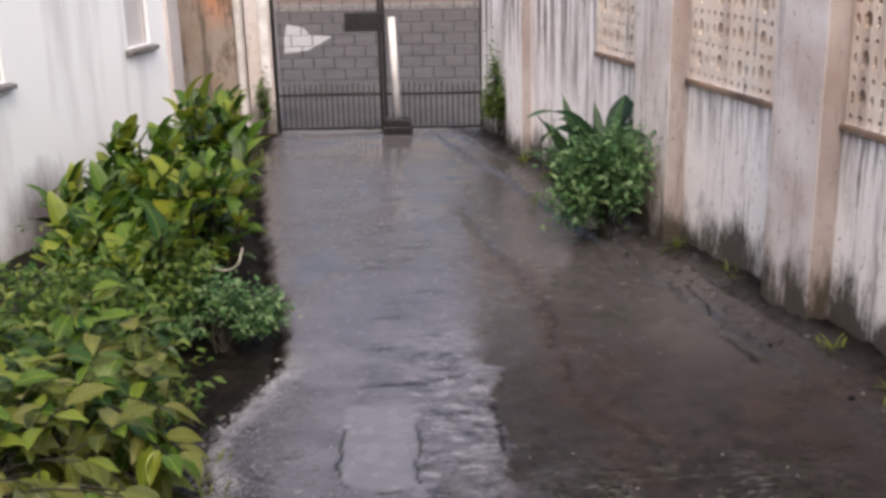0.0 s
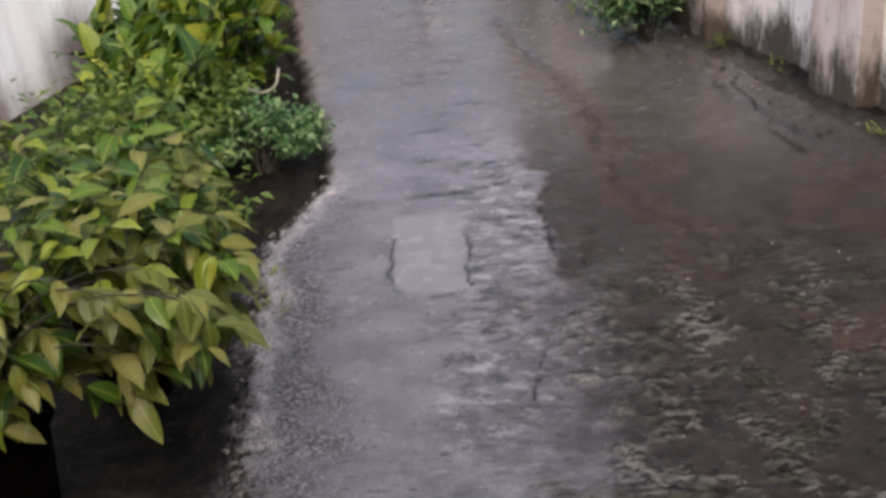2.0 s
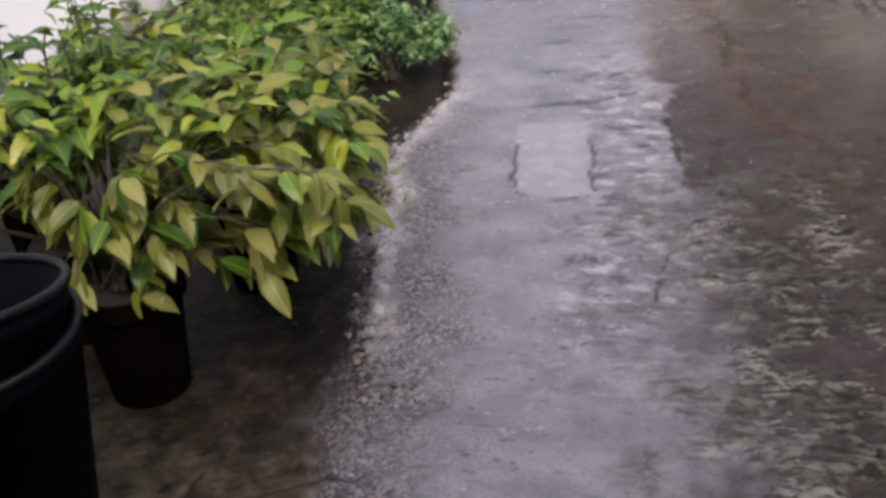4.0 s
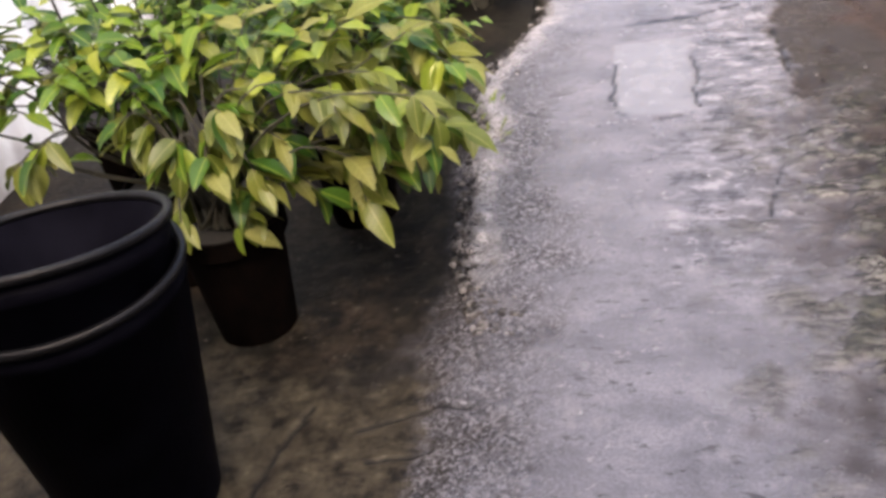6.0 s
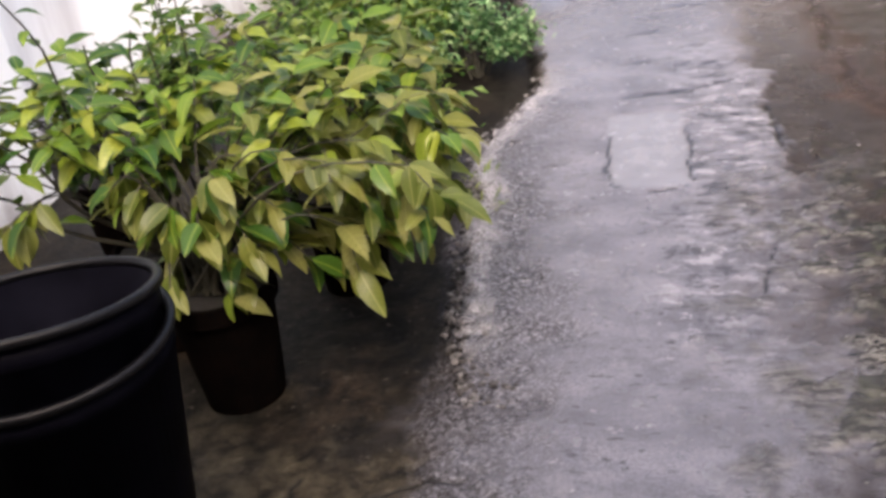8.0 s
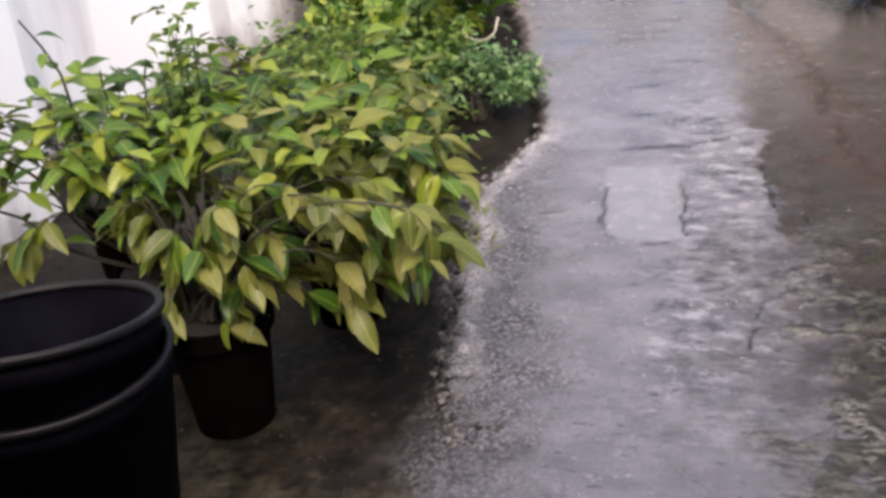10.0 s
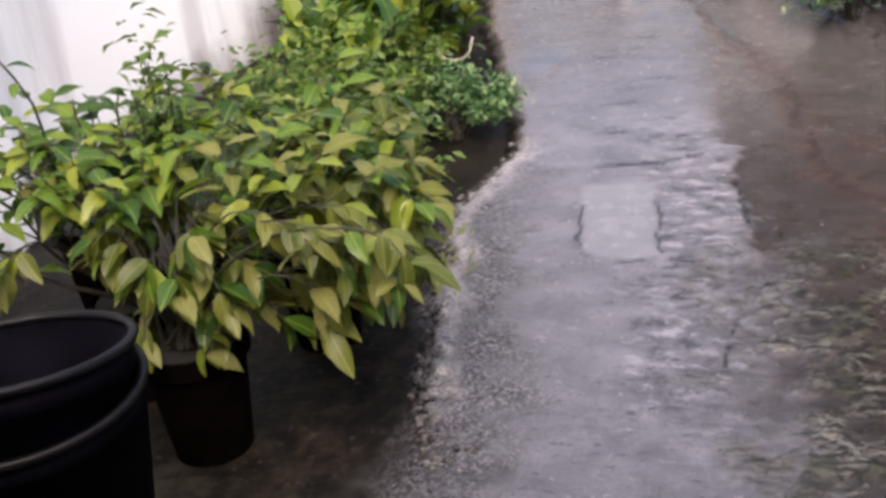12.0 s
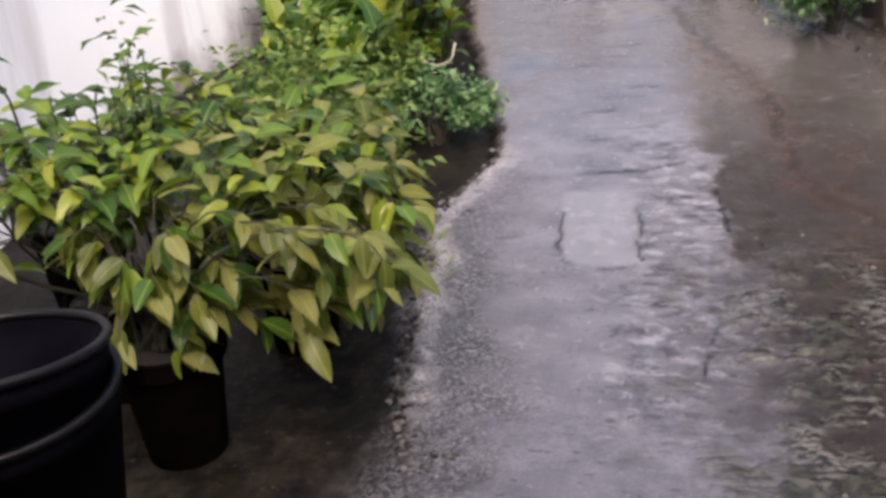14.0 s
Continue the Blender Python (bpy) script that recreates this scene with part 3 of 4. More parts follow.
def window(name, ya, yb):
    w = new(name)
    w.matrix_world = HM
    tagged(w, "grey shuttered window with a dark concrete sill in the white wall", "window", kind="structure")
    sa, sb = house_s(ya), house_s(yb)
    part("shutter", box(-0.10, -0.055, sa, sb, 1.36, 2.7), M_GREY, w)
    for s0, s1 in ((sa, sa + 0.05), (sb - 0.05, sb)):
        part("window_frame", box(-0.054, -0.03, s0, s1, 1.36, 2.7), M_GREY, w)
    bm = box(-0.054, 0.07, sa - 0.06, sb + 0.06, 1.30, 1.357, 0.008)
    for v in bm.verts:
        if v.co.x > 0 and v.co.z > 1.34:
            v.co.z -= 0.015
    part("window_sill", bm, M_SILL, w, "weathered dark concrete sill")


window("window_1", 7.75, 8.78)
window("window_2", 10.62, 11.02)

# corner pier, mouldy wall and gate pier
bm = box(-3.62, -3.16, 11.335, 11.75, -0.15, 3.3, 0.01)
tagged(new("wall_corner_pier", mesh_from(bm, "wall_corner_pier", M_PINKISH)), "streaked pinkish white pier at the house corner", "wall", kind="structure")
bm = box(-4.2, -2.78, 13.30, 13.5, -0.15, 3.0)
tagged(new("wall_brown", mesh_from(bm, "wall_brown", M_BROWN)), "orange brown mould-stained plaster wall beside the gate", "wall", kind="structure")
bm = box(-4.2, -3.62, 11.40, 13.30, -0.15, 3.0)
tagged(new("wall_side", mesh_from(bm, "wall_side", M_BROWN)), "brown stained side wall behind the plants", "wall", kind="structure")
bm = box(-2.77, -2.475, 13.10, 13.48, -0.15, 2.6, 0.012)
tagged(new("wall_gate_pier", mesh_from(bm, "wall_gate_pier", M_PINKISH)), "weathered grey white gate pier", "wall", kind="structure")

bm = box(-6.0, -3.90, -1.2, 5.2, -0.15, 4.6, 0.01)
tagged(new("wall_wing", mesh_from(bm, "wall_wing", M_HOUSE)), "plain white wall of the house wing behind the pots", "wall", kind="structure")

# plain unseen wall added behind the camera, tall and dark to cut light
bm = box(-6.3, 5.4, -1.5, -1.25, -0.15, 5.0)
tagged(new("wall_back", mesh_from(bm, "wall_back", M_BROWN)), "plain dark unseen wall added behind the camera to cut light", "wall", kind="structure")

SILL = 1.33
TOP = 2.33
PIERCED = ((5.55, 6.83), (7.32, 8.60), (9.15, 10.14))
fence, FM, fence_s = wall_run("wall_fence", wall_right_x, -1.2, 13.05, TOP, 0.14, [(a, b, SILL, TOP - 0.08) for a, b in PIERCED], M_FENCE, "white boundary wall with black rain streaks and a mouldy foot", 1)


def fence_pier(ya, yb, proud, material):
    bm = box(-proud, 0.16, fence_s(ya), fence_s(yb), -0.15, TOP + 0.06, 0.01)
    ob = part("pier", bm, material, fence)
    # the flank that faces the house: mould brown, with shade painted into its colour
    ob.data.materials.append(M_PIERSHADE)
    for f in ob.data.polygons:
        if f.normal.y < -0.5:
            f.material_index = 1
    return ob


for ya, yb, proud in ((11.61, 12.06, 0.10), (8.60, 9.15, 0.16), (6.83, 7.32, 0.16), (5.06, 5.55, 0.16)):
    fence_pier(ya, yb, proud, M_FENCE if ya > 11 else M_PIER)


for ya, yb in PIERCED:
    bm = box(-0.035, 0.10, fence_s(ya) + 0.003, fence_s(yb) - 0.003, SILL - 0.045, SILL - 0.002, 0.008)
    part("ledge", bm, M_LEDGE, fence, "mouldy brown ledge under the pierced blocks")


# added wall close behind the fence, blocks the sky so the holes go dark
wall_run("wall_hole_backing", lambda y: wall_right_x(y) + 0.40, -1.2, 13.05, 3.2, 0.2, [], M_BROWN, "plain dark wall added behind the pierced blocks to darken their holes", 1)


def pierced_block_mesh():
    """A square block with an arched slot and small round holes through it."""
    bm = bmesh.new()
    t = 0.045
    size = 0.25
    cells = []
    for x0, x1, z0, z1, w, h in ((0.0, 0.083, 0.0, 0.10, 0.42, 0.42), (0.083, 0.167, 0.0, 0.10, 0.5, 0.40), (0.167, 0.25, 0.0, 0.10, 0.42, 0.42),
                                 (0.0, 0.083, 0.10, 0.25, 0.40, 0.55), (0.083, 0.167, 0.10, 0.25, 0.78, 0.86), (0.167, 0.25, 0.10, 0.25, 0.40, 0.55)):
        cells.append((x0, x1, z0, z1, w, h))
    sides = 8
    for x0, x1, z0, z1, w, h in cells:
        cx, cz = (x0 + x1) / 2, (z0 + z1) / 2
        outer, inner = [], []
        for k in range(sides):
            a = math.tau * (k + 0.5) / sides
            c, s = math.cos(a), math.sin(a)
            q = 1 / max(abs(c), abs(s))
            outer.append((cx + c * q * (x1 - x0) / 2, cz + s * q * (z1 - z0) / 2))
            inner.append((cx + c * w * (x1 - x0) / 2 * 1.05, cz + s * h * (z1 - z0) / 2 * 1.05))
        corners = [(x1, z1), (x0, z1), (x0, z0), (x1, z0)]
        vo = [[bm.verts.new((y, px, pz)) for px, pz in outer] for y in (-t, t)]
        vi = [[bm.verts.new((y, px, pz)) for px, pz in inner] for y in (-t, t)]
        vc = [[bm.verts.new((y, px, pz)) for px, pz in corners] for y in (-t, t)]
        for s in (0, 1):
            for k in range(sides):
                k2 = (k + 1) % sides
                bm.faces.new((vo[s][k], vo[s][k2], vi[s][k2], vi[s][k]))
            for j, k in enumerate((0, 2, 4, 6)):
                bm.faces.new((vo[s][k], vc[s][j], vo[s][(k + 1) % sides]))
        for k in range(sides):
            k2 = (k + 1) % sides
            bm.faces.new((vi[0][k], vi[0][k2], vi[1][k2], vi[1][k]))
    for z in (0, size):
        bm.faces.new([bm.verts.new(p) for p in ((-t, 0.002, z), (t, 0.002, z), (t, size - 0.002, z), (-t, size - 0.002, z))])
    for x in (0, size):
        bm.faces.new([bm.verts.new(p) for p in ((-t, x, 0), (t, x, 0), (t, x, size), (-t, x, size))])
    bmesh.ops.remove_doubles(bm, verts=bm.verts[:], dist=0.0002)
    bmesh.ops.recalc_face_normals(bm, faces=bm.faces[:])
    return mesh_from(bm, "pierced_block", M_PIERCED)


# ---- gate ----
GATE_Y = 13.12


def gate_leaf(xa, xb, label):
    g = thing("gate", ((xa + xb) / 2, GATE_Y, 0.012), label, "gate", "gate leaves")
    h = (xb - xa) / 2
    for x in (-h + 0.02, h - 0.02):
        part("stile", box(x - 0.02, x + 0.02, -0.02, 0.02, 0.0, 2.05), M_IRON, g)
    for z in (0.04, 0.44, 2.03):
        part("rail", box(-h + 0.041, h - 0.041, -0.012, 0.012, z - 0.012, z + 0.012), M_IRON, g)
    n = int((2 * h - 0.08) / 0.062)
    step = (2 * h - 0.08) / n
    data = None
    for k in range(1, n):
        x = -h + 0.04 + k * step
        if data is None:
            bm = bmesh.new()
            tube(bm, [(0, 0, 0.03), (0, 0, 0.57)], 0.0065, 6)
            data = mesh_from(bm, "picket", M_IRON)
        ob = new("picket", data)
        ob.parent = g
        ob.location = (x, -0.019, 0.015 * math.sin(k * 5.1))
    # brick-pattern lattice of thin bars above the pickets
    pitch, bond = 0.130, 0.245
    bars = box(-0.0042, 0.0042, -0.0042, 0.0042, -pitch / 2 + 0.006, pitch / 2 - 0.006)
    upright = mesh_from(bars, "lattice_bar", M_IRON)
    z, row = 0.62, 0
    while z < 1.95:
        part("lattice_rail", box(-h + 0.041, h - 0.041, -0.0035, 0.0035, z - 0.0024, z + 0.0024), M_IRON, g)
        x = -h + 0.10 + (bond / 2 if row % 2 else 0.0)
        while x < h - 0.05:
            ob = new("lattice_bar", upright)
            ob.parent = g
            ob.location = (x, 0, z + pitch / 2)
            x += bond
        z, row = z + pitch, row + 1
    return g


left_leaf = gate_leaf(-2.465, -1.20, "dark iron gate leaf with close pickets and a lock box")
right_leaf = gate_leaf(-1.192, -0.03, "dark iron gate leaf with close pickets and brick-pattern lattice")
bm = box(0.22, 0.66, -0.05, 0.03, 1.17, 1.39, 0.01)
part("lock_box", bm, M_IRON, left_leaf, "dark steel lock box")
bm = bmesh.new()
tube(bm, [(-0.30, -0.035, 0.455), (0.60, -0.035, 0.455)], 0.016, 8)
part("bolt", bm, M_IRON, left_leaf, "sliding iron bolt")
pole = thing("pole", (-1.03, 13.0, 0.02), "white plastic pole standing in a dark concrete block at the gate", "pole")
bm = bmesh.new()
tube(bm, [(0.0, 0, 0.14), (-0.035, 0.0, 1.33)], 0.042, 16)
part("pipe", bm, M_PVC, pole, "white round pipe", True)
part("base", box(-0.17, 0.17, -0.11, 0.11, 0.0, 0.09, 0.015), M_IRON, pole, "dark concrete foot")
part("base", box(-0.15, 0.15, -0.09, 0.09, 0.091, 0.17, 0.015), M_IRON, pole, "dark concrete foot")

# pale downpipe and jamb strip beside the gate pier
bm = bmesh.new()
tube(bm, [(-2.86, 13.24, -0.05), (-2.87, 13.24, 2.9)], 0.055, 16)
down = new("downpipe", mesh_from(bm, "downpipe", M_PVC))
tagged(down, "dirty white plastic downpipe fixed to the stained wall", "pipe")
bm = box(-2.60, -2.50, 13.06, 13.097, 0.55, 2.6, 0.006)
jamb = new("gate_jamb", mesh_from(bm, "gate_jamb", M_PVC))
tagged(jamb, "white painted jamb strip on the gate pier", "jamb", kind="structure")


# ---- street ----
# flat white patch of uneven outline on the road
outline = ((-3.55, 20.0), (-3.18, 20.3), (-3.06, 21.4), (-3.0, 22.2), (-3.5, 22.6), (-3.8, 23.8), (-4.25, 24.4), (-3.9, 22.0))
bm = bmesh.new()
top_ring = [bm.verts.new((x, y, 0.008)) for x, y in outline]
low_ring = [bm.verts.new((x, y, -0.006)) for x, y in outline]
bm.faces.new(top_ring)
for k in range(len(outline)):
    k2 = (k + 1) % len(outline)
    bm.faces.new((top_ring[k], low_ring[k], low_ring[k2], top_ring[k2]))
bmesh.ops.recalc_face_normals(bm, faces=bm.faces[:])
tagged(new("white_patch", mesh_from(bm, "white_patch", M_PLASTER)), "white patch of uneven outline on the wet street", "spill", kind="structure")
bm = box(-40, 40, 27.2, 27.4, -0.1, 0.12, 0.02)
tagged(new("kerb", mesh_from(bm, "kerb", M_SILL)), "worn concrete kerb across the street", "kerb", kind="structure")
bm = box(-40, 40, 27.41, 38, -0.1, 0.10)
tagged(new("pavement", mesh_from(bm, "pavement", M_EARTH)), "brown earthen footpath across the street", "pavement", kind="structure")


# added out-of-view wall, hides low sky from the puddles' reflections
bm = box(-40, 40, 37.0, 37.4, -0.15, 7.0)
tagged(new("wall_reflection_block", mesh_from(bm, "wall_reflection_block", M_PLASTER)), "plain unseen wall added across the street to dim wet reflections", "wall", kind="structure")


# ---- plants ----
def leaf_mesh(name, length, width, droop, fold, material, tip=1.0, along=6):
    """A pointed leaf from its stalk at the origin along +x, folded on its midrib and bending down by droop."""
    bm = bmesh.new()
    rows = []
    x = z = 0.0
    step = length / along
    for i in range(along + 1):
        u = i / along
        a = droop * u ** 1.3
        if i:
            x += step * math.cos(a)
            z -= step * math.sin(a)
        half = width / 2 * (math.sin(math.pi * min(u ** 0.78, 1.0)) ** (0.9 * tip)) if 0 < u < 1 else 0.0
        mid = bm.verts.new((x, 0, z))
        if half:
            wave = 0.06 * width * math.sin(u * 9)
            rows.append((bm.verts.new((x, -half, z + half * fold + wave)), mid, bm.verts.new((x, half, z + half * fold - wave))))
        else:
            rows.append((mid,))
    for a, b in zip(rows, rows[1:]):
        if len(a) == 1:
            bm.faces.new((a[0], b[0], b[1])), bm.faces.new((a[0], b[1], b[2]))
        elif len(b) == 1:
            bm.faces.new((a[0], b[0], a[1])), bm.faces.new((a[1], b[0], a[2]))
        else:
            bm.faces.new((a[0], b[0], b[1], a[1])), bm.faces.new((a[1], b[1], b[2], a[2]))
    me = mesh_from(bm, name, material)
    me.shade_smooth()
    return me


def aim(place, azimuth, tilt, roll, size):
    """A leaf's pose: azimuth about z, tilt upwards from level, roll about its midrib, in radians."""
    return Matrix.Translation(place) @ Matrix.Rotation(azimuth, 4, 'Z') @ Matrix.Rotation(-tilt, 4, 'Y') @ Matrix.Rotation(roll, 4, 'X') @ Matrix.Diagonal((size, size, size, 1))


def put_leaf(data, parent, m):
    ob = new("leaf", data)
    ob.parent = parent
    ob.matrix_local = parent.matrix_world.inverted() @ m if parent.parent is None else m
    return ob


def bend(a, b, lift, n=7):
    a, b = Vector(a), Vector(b)
    return [a.lerp(b, i / n) + Vector((0, 0, lift * math.sin(math.pi * i / n))) for i in range(n + 1)]


def joined_leaves(bm, m, length, width, fold=0.25):
    """A small folded leaf of four triangles."""
    pts = [(0, 0, 0), (length * 0.45, -width / 2, width * fold), (length, 0, -length * 0.12), (length * 0.45, width / 2, width * fold), (length * 0.5, 0, 0)]
    v = [bm.verts.new(m @ Vector(p)) for p in pts]
    for f in ((0, 1, 4), (1, 2, 4), (4, 2, 3), (0, 4, 3)):
        bm.faces.new([v[i] for i in f])


LEAVES = [leaf_mesh("leaf", 0.168, 0.073, d, f, M_LEAF) for d, f in ((0.5, 0.35), (0.8, 0.25), (1.1, 0.3), (0.3, 0.45))]
LEAVES_Y = [leaf_mesh("leaf", 0.172, 0.072, d, f, M_LEAF_Y) for d, f in ((0.5, 0.3), (0.9, 0.3), (0.25, 0.35))]


def flower_pot(place, radius, height, label):
    p = thing("flower_pot", place, label, "flower pot", "pots under the shrubs")
    r = radius
    part("pot", lathe([(r * 0.72, 0), (r * 0.94, height * 0.86), (r * 1.04, height * 0.86), (r * 1.04, height), (r * 0.93, height), (r * 0.90, height * 0.93)], 32), M_CLAY, p, smooth=False)
    bm = bmesh.new()
    bmesh.ops.create_circle(bm, cap_ends=True, segments=32, radius=r * 0.90)
    for v in bm.verts:
        v.co.z = height * 0.945
    part("soil", bm, M_SOIL, p, "dark wet soil")
    return p


POTS = ((-2.02, 3.28, 0.0, 0.21, 0.50), (-1.80, 4.12, 0.0, 0.20, 0.48), (-2.45, 3.70, 0.0, 0.20, 0.46), (-1.85, 4.65, 0.0, 0.20, 0.45), (-3.05, 4.45, 0.0, 0.20, 0.46))
for x, y, z, r, h in POTS:
    flower_pot((x, y, z - 0.05), r, h, "dark wet clay flower pot standing in the planted strip")


def canopy_top(x, y):
    """Height of the leafy shrub's top over a place."""
    edge = min((x + 3.6) / 0.5, (-1.02 - x) / 0.55, (y - 2.95) / 0.55, 1.0)
    edge = max(edge, 0.0)
    return 0.79 + 0.36 * math.sin(edge * math.pi / 2)


def leafy_shrub(seed, xr, yr, tips, pots, label, raised=1.0):
    rnd = random.Random(seed)
    px, py, pz, pr, ph = pots[0]
    shrub = thing("shrub", (px, py, ph - 0.07), label, "shrub", "potted shrubs")
    inv = shrub.matrix_world.inverted()
    leaves = []
    for k in range(tips):
        x, y = rnd.uniform(*xr), rnd.uniform(*yr)
        top = canopy_top(x, y) if raised else rnd.uniform(0.74, 1.0)
        z = top - 0.08 * rnd.random() - (0.22 if rnd.random() < 0.35 else 0.0)
        low = top < 1.0 or z < 0.87
        base = min(pots, key=lambda p: (p[0] - x) ** 2 + (p[1] - y) ** 2)
        start = (base[0] + rnd.uniform(-0.08, 0.08), base[1] + rnd.uniform(-0.08, 0.08), base[4] - 0.06)
        pts = bend(start, (x, y, z), 0.20 if low else 0.06)
        bm = bmesh.new()
        tube(bm, [inv @ p for p in pts], 0.0065, 5, 0.4)
        part("stem", bm, M_STEM, shrub)
        out = math.atan2(y - base[1], x - base[0])
        count = rnd.randint(6, 9)
        for i in range(count):
            u = i / count
            at = pts[-1].lerp(pts[-3], u)
            az = i * 2.4 + rnd.uniform(-0.4, 0.4)
            if low:
                az = out + rnd.uniform(-1.3, 1.3)
            tilt = rnd.uniform(-0.1, 0.65) - 0.45 * u if not low else rnd.uniform(-1.15, 0.05)
            size = rnd.uniform(0.62, 1.12)
            yellow = rnd.random() < (0.75 if low else 0.06 + 0.5 * max(0.0, (x + 2.1)))
            leaves.append((rnd.choice(LEAVES_Y if yellow else LEAVES), aim(at, az, tilt, rnd.uniform(-0.5, 0.5), size)))
    for data, m in leaves:
        put_leaf(data, shrub, m)
    return shrub


leafy_shrub(3, (-2.05, -1.15), (3.15, 3.8), 36, POTS[:2], "bushy potted shrub with pointed leaves yellowing at the lower front")
leafy_shrub(4, (-2.9, -1.95), (3.1, 3.95), 36, (POTS[2], POTS[0]), "bushy potted shrub with pointed green leaves and thin twigs")
leafy_shrub(5, (-2.7, -1.25), (3.75, 4.7), 38, (POTS[3], POTS[1], POTS[2]), "bushy potted shrub with dense pointed bright green leaves")
leafy_shrub(6, (-1.95, -1.02), (3.0, 3.34), 13, POTS[:2], "low spreading shrub with drooping yellow-green leaves over its pot", 0.0)
leafy_shrub(8, (-1.6, -1.08), (3.02, 3.75), 22, (POTS[1],), "low spreading shrub with drooping yellow-green leaves over its pot", 0.0)
leafy_shrub(9, (-2.2, -1.5), (3.0, 3.25), 5, (POTS[0],), "low spreading shrub with drooping yellow-green leaves over its pot", 0.0)
leafy_shrub(10, (-2.35, -1.55), (3.12, 3.55), 16, POTS[:1], "low leafy shrub filling the gap above its dark pot", 0.0)
leafy_shrub(7, (-3.5, -2.6), (3.3, 4.5), 15, (POTS[4],), "open potted shrub with pointed green leaves on bare stems")


def tall_twig(foot, top, leaves, seed, size):
    rnd = random.Random(seed)
    t = thing("twig_plant", foot, "thin upright twig with few leaves against white wall", "plant", "twig plants")
    bm = bmesh.new()
    pts = bend(foot, top, 0.0, 10)
    pts = [p + Vector((0.03 * math.sin(i * 1.1 + seed), 0.02 * math.cos(i * 0.9), 0)) for i, p in enumerate(pts)]
    inv = t.matrix_world.inverted()
    tube(bm, [inv @ p for p in pts], 0.011, 6, 0.35)
    part("stem", bm, M_STEM, t)
    for i in range(leaves):
        u = 0.45 + 0.55 * i / leaves
        p = pts[0].lerp(pts[-1], u)
        j = min(int(u * 10), 9)
        p = pts[j].lerp(pts[j + 1], u * 10 - j)
        put_leaf(rnd.choice(LEAVES), t, aim(p, i * 2.4 + rnd.random(), rnd.uniform(-0.1, 0.7), 0, size * rnd.uniform(0.7, 1.2)))
    return t


for foot, top, n, sz in (((-2.45, 3.65, 0.38), (-2.72, 3.60, 1.50), 9, 0.75), ((-2.5, 3.7, 0.38), (-2.95, 3.35, 1.18), 6, 0.9), ((-2.35, 3.75, 0.38), (-2.55, 3.75, 1.25), 5, 0.55),
                        ((-2.4, 3.75, 0.38), (-2.38, 3.82, 1.27), 5, 0.55), ((-2.42, 3.62, 0.38), (-3.02, 3.25, 0.95), 5, 0.9)):
    tall_twig(foot, top, n, int(1000 * sz + n), sz)


def fine_bush(place, radii, leaves, leaf, material, seed, label, name="bush", droop=0.0, stems=14, spread=0.20, clear=0.22):
    """A bush of many small leaves round thin stems, with an uneven outline."""
    rnd = random.Random(seed)
    b = thing(name, place, label, "bush")
    tips = []
    for k in range(stems):
        a, r = rnd.uniform(0, math.tau), rnd.uniform(0.15, 0.95) ** 0.6
        tip = (radii[0] * r * math.cos(a), radii[1] * r * math.sin(a), radii[2] * rnd.uniform(0.55, 1.0) * (1.1 - 0.55 * r * r))
        tips.append(Vector(tip))
        bm = bmesh.new()
        tube(bm, bend((rnd.uniform(-0.05, 0.05), rnd.uniform(-0.05, 0.05), 0), tip, 0.10), 0.007, 5, 0.4)
        part("stem", bm, M_STEM, b)
    bm = bmesh.new()
    for k in range(leaves):
        tip = rnd.choice(tips)
        c = tip * rnd.uniform(0.35, 1.0) ** 0.5
        p = c + Vector((rnd.gauss(0, radii[0] * spread), rnd.gauss(0, radii[1] * spread), rnd.gauss(0, radii[2] * spread * 0.55)))
        low = clear * radii[2] + 0.02
        if p.z < low:
            p.z = low + 0.25 * radii[2] * rnd.random()
        s = leaf * rnd.uniform(0.6, 1.35)
        joined_leaves(bm, aim(p, rnd.uniform(0, math.tau), rnd.uniform(-0.7, 0.8) - droop, rnd.uniform(-0.6, 0.6), 1.0), s, s * 0.46)
    crown = part("crown", bm, material, b)
    crown["kind"] = "stuff"
    return b


fine_bush((-2.02, 4.95, -0.04), (0.50, 0.58, 1.16), 4200, 0.066, M_FINE, 11, "light green bush of many small leaves beside the broad-leaved plants", stems=26)
fine_bush((-2.50, 5.55, -0.04), (0.50, 0.55, 0.78), 2600, 0.065, M_FINE, 17, "light green small-leaved bush between the house wall and the pots", stems=22)
fine_bush((-1.68, 6.60, -0.03), (0.40, 0.36, 0.50), 2300, 0.058, M_BLUISH, 12, "low uneven bush with tiny bluish green leaves", stems=13, spread=0.15)
fine_bush((-1.98, 6.75, -0.03), (0.30, 0.28, 0.78), 1300, 0.060, M_FINE, 18, "thin straggling bush with small pale green leaves on bare stems", stems=15, spread=0.13)

fine_bush((-2.25, 3.85, 0.40), (0.17, 0.15, 1.10), 280, 0.075, M_FINE, 16, "slender upright sprig with small leaves rising above the shrubs", name="sprig", stems=7)

BROAD = [leaf_mesh("leaf", 0.28, 0.128, d, f, M_BIGLEAF, 0.9) for d, f in ((0.7, 0.25), (1.1, 0.2), (0.4, 0.35))]


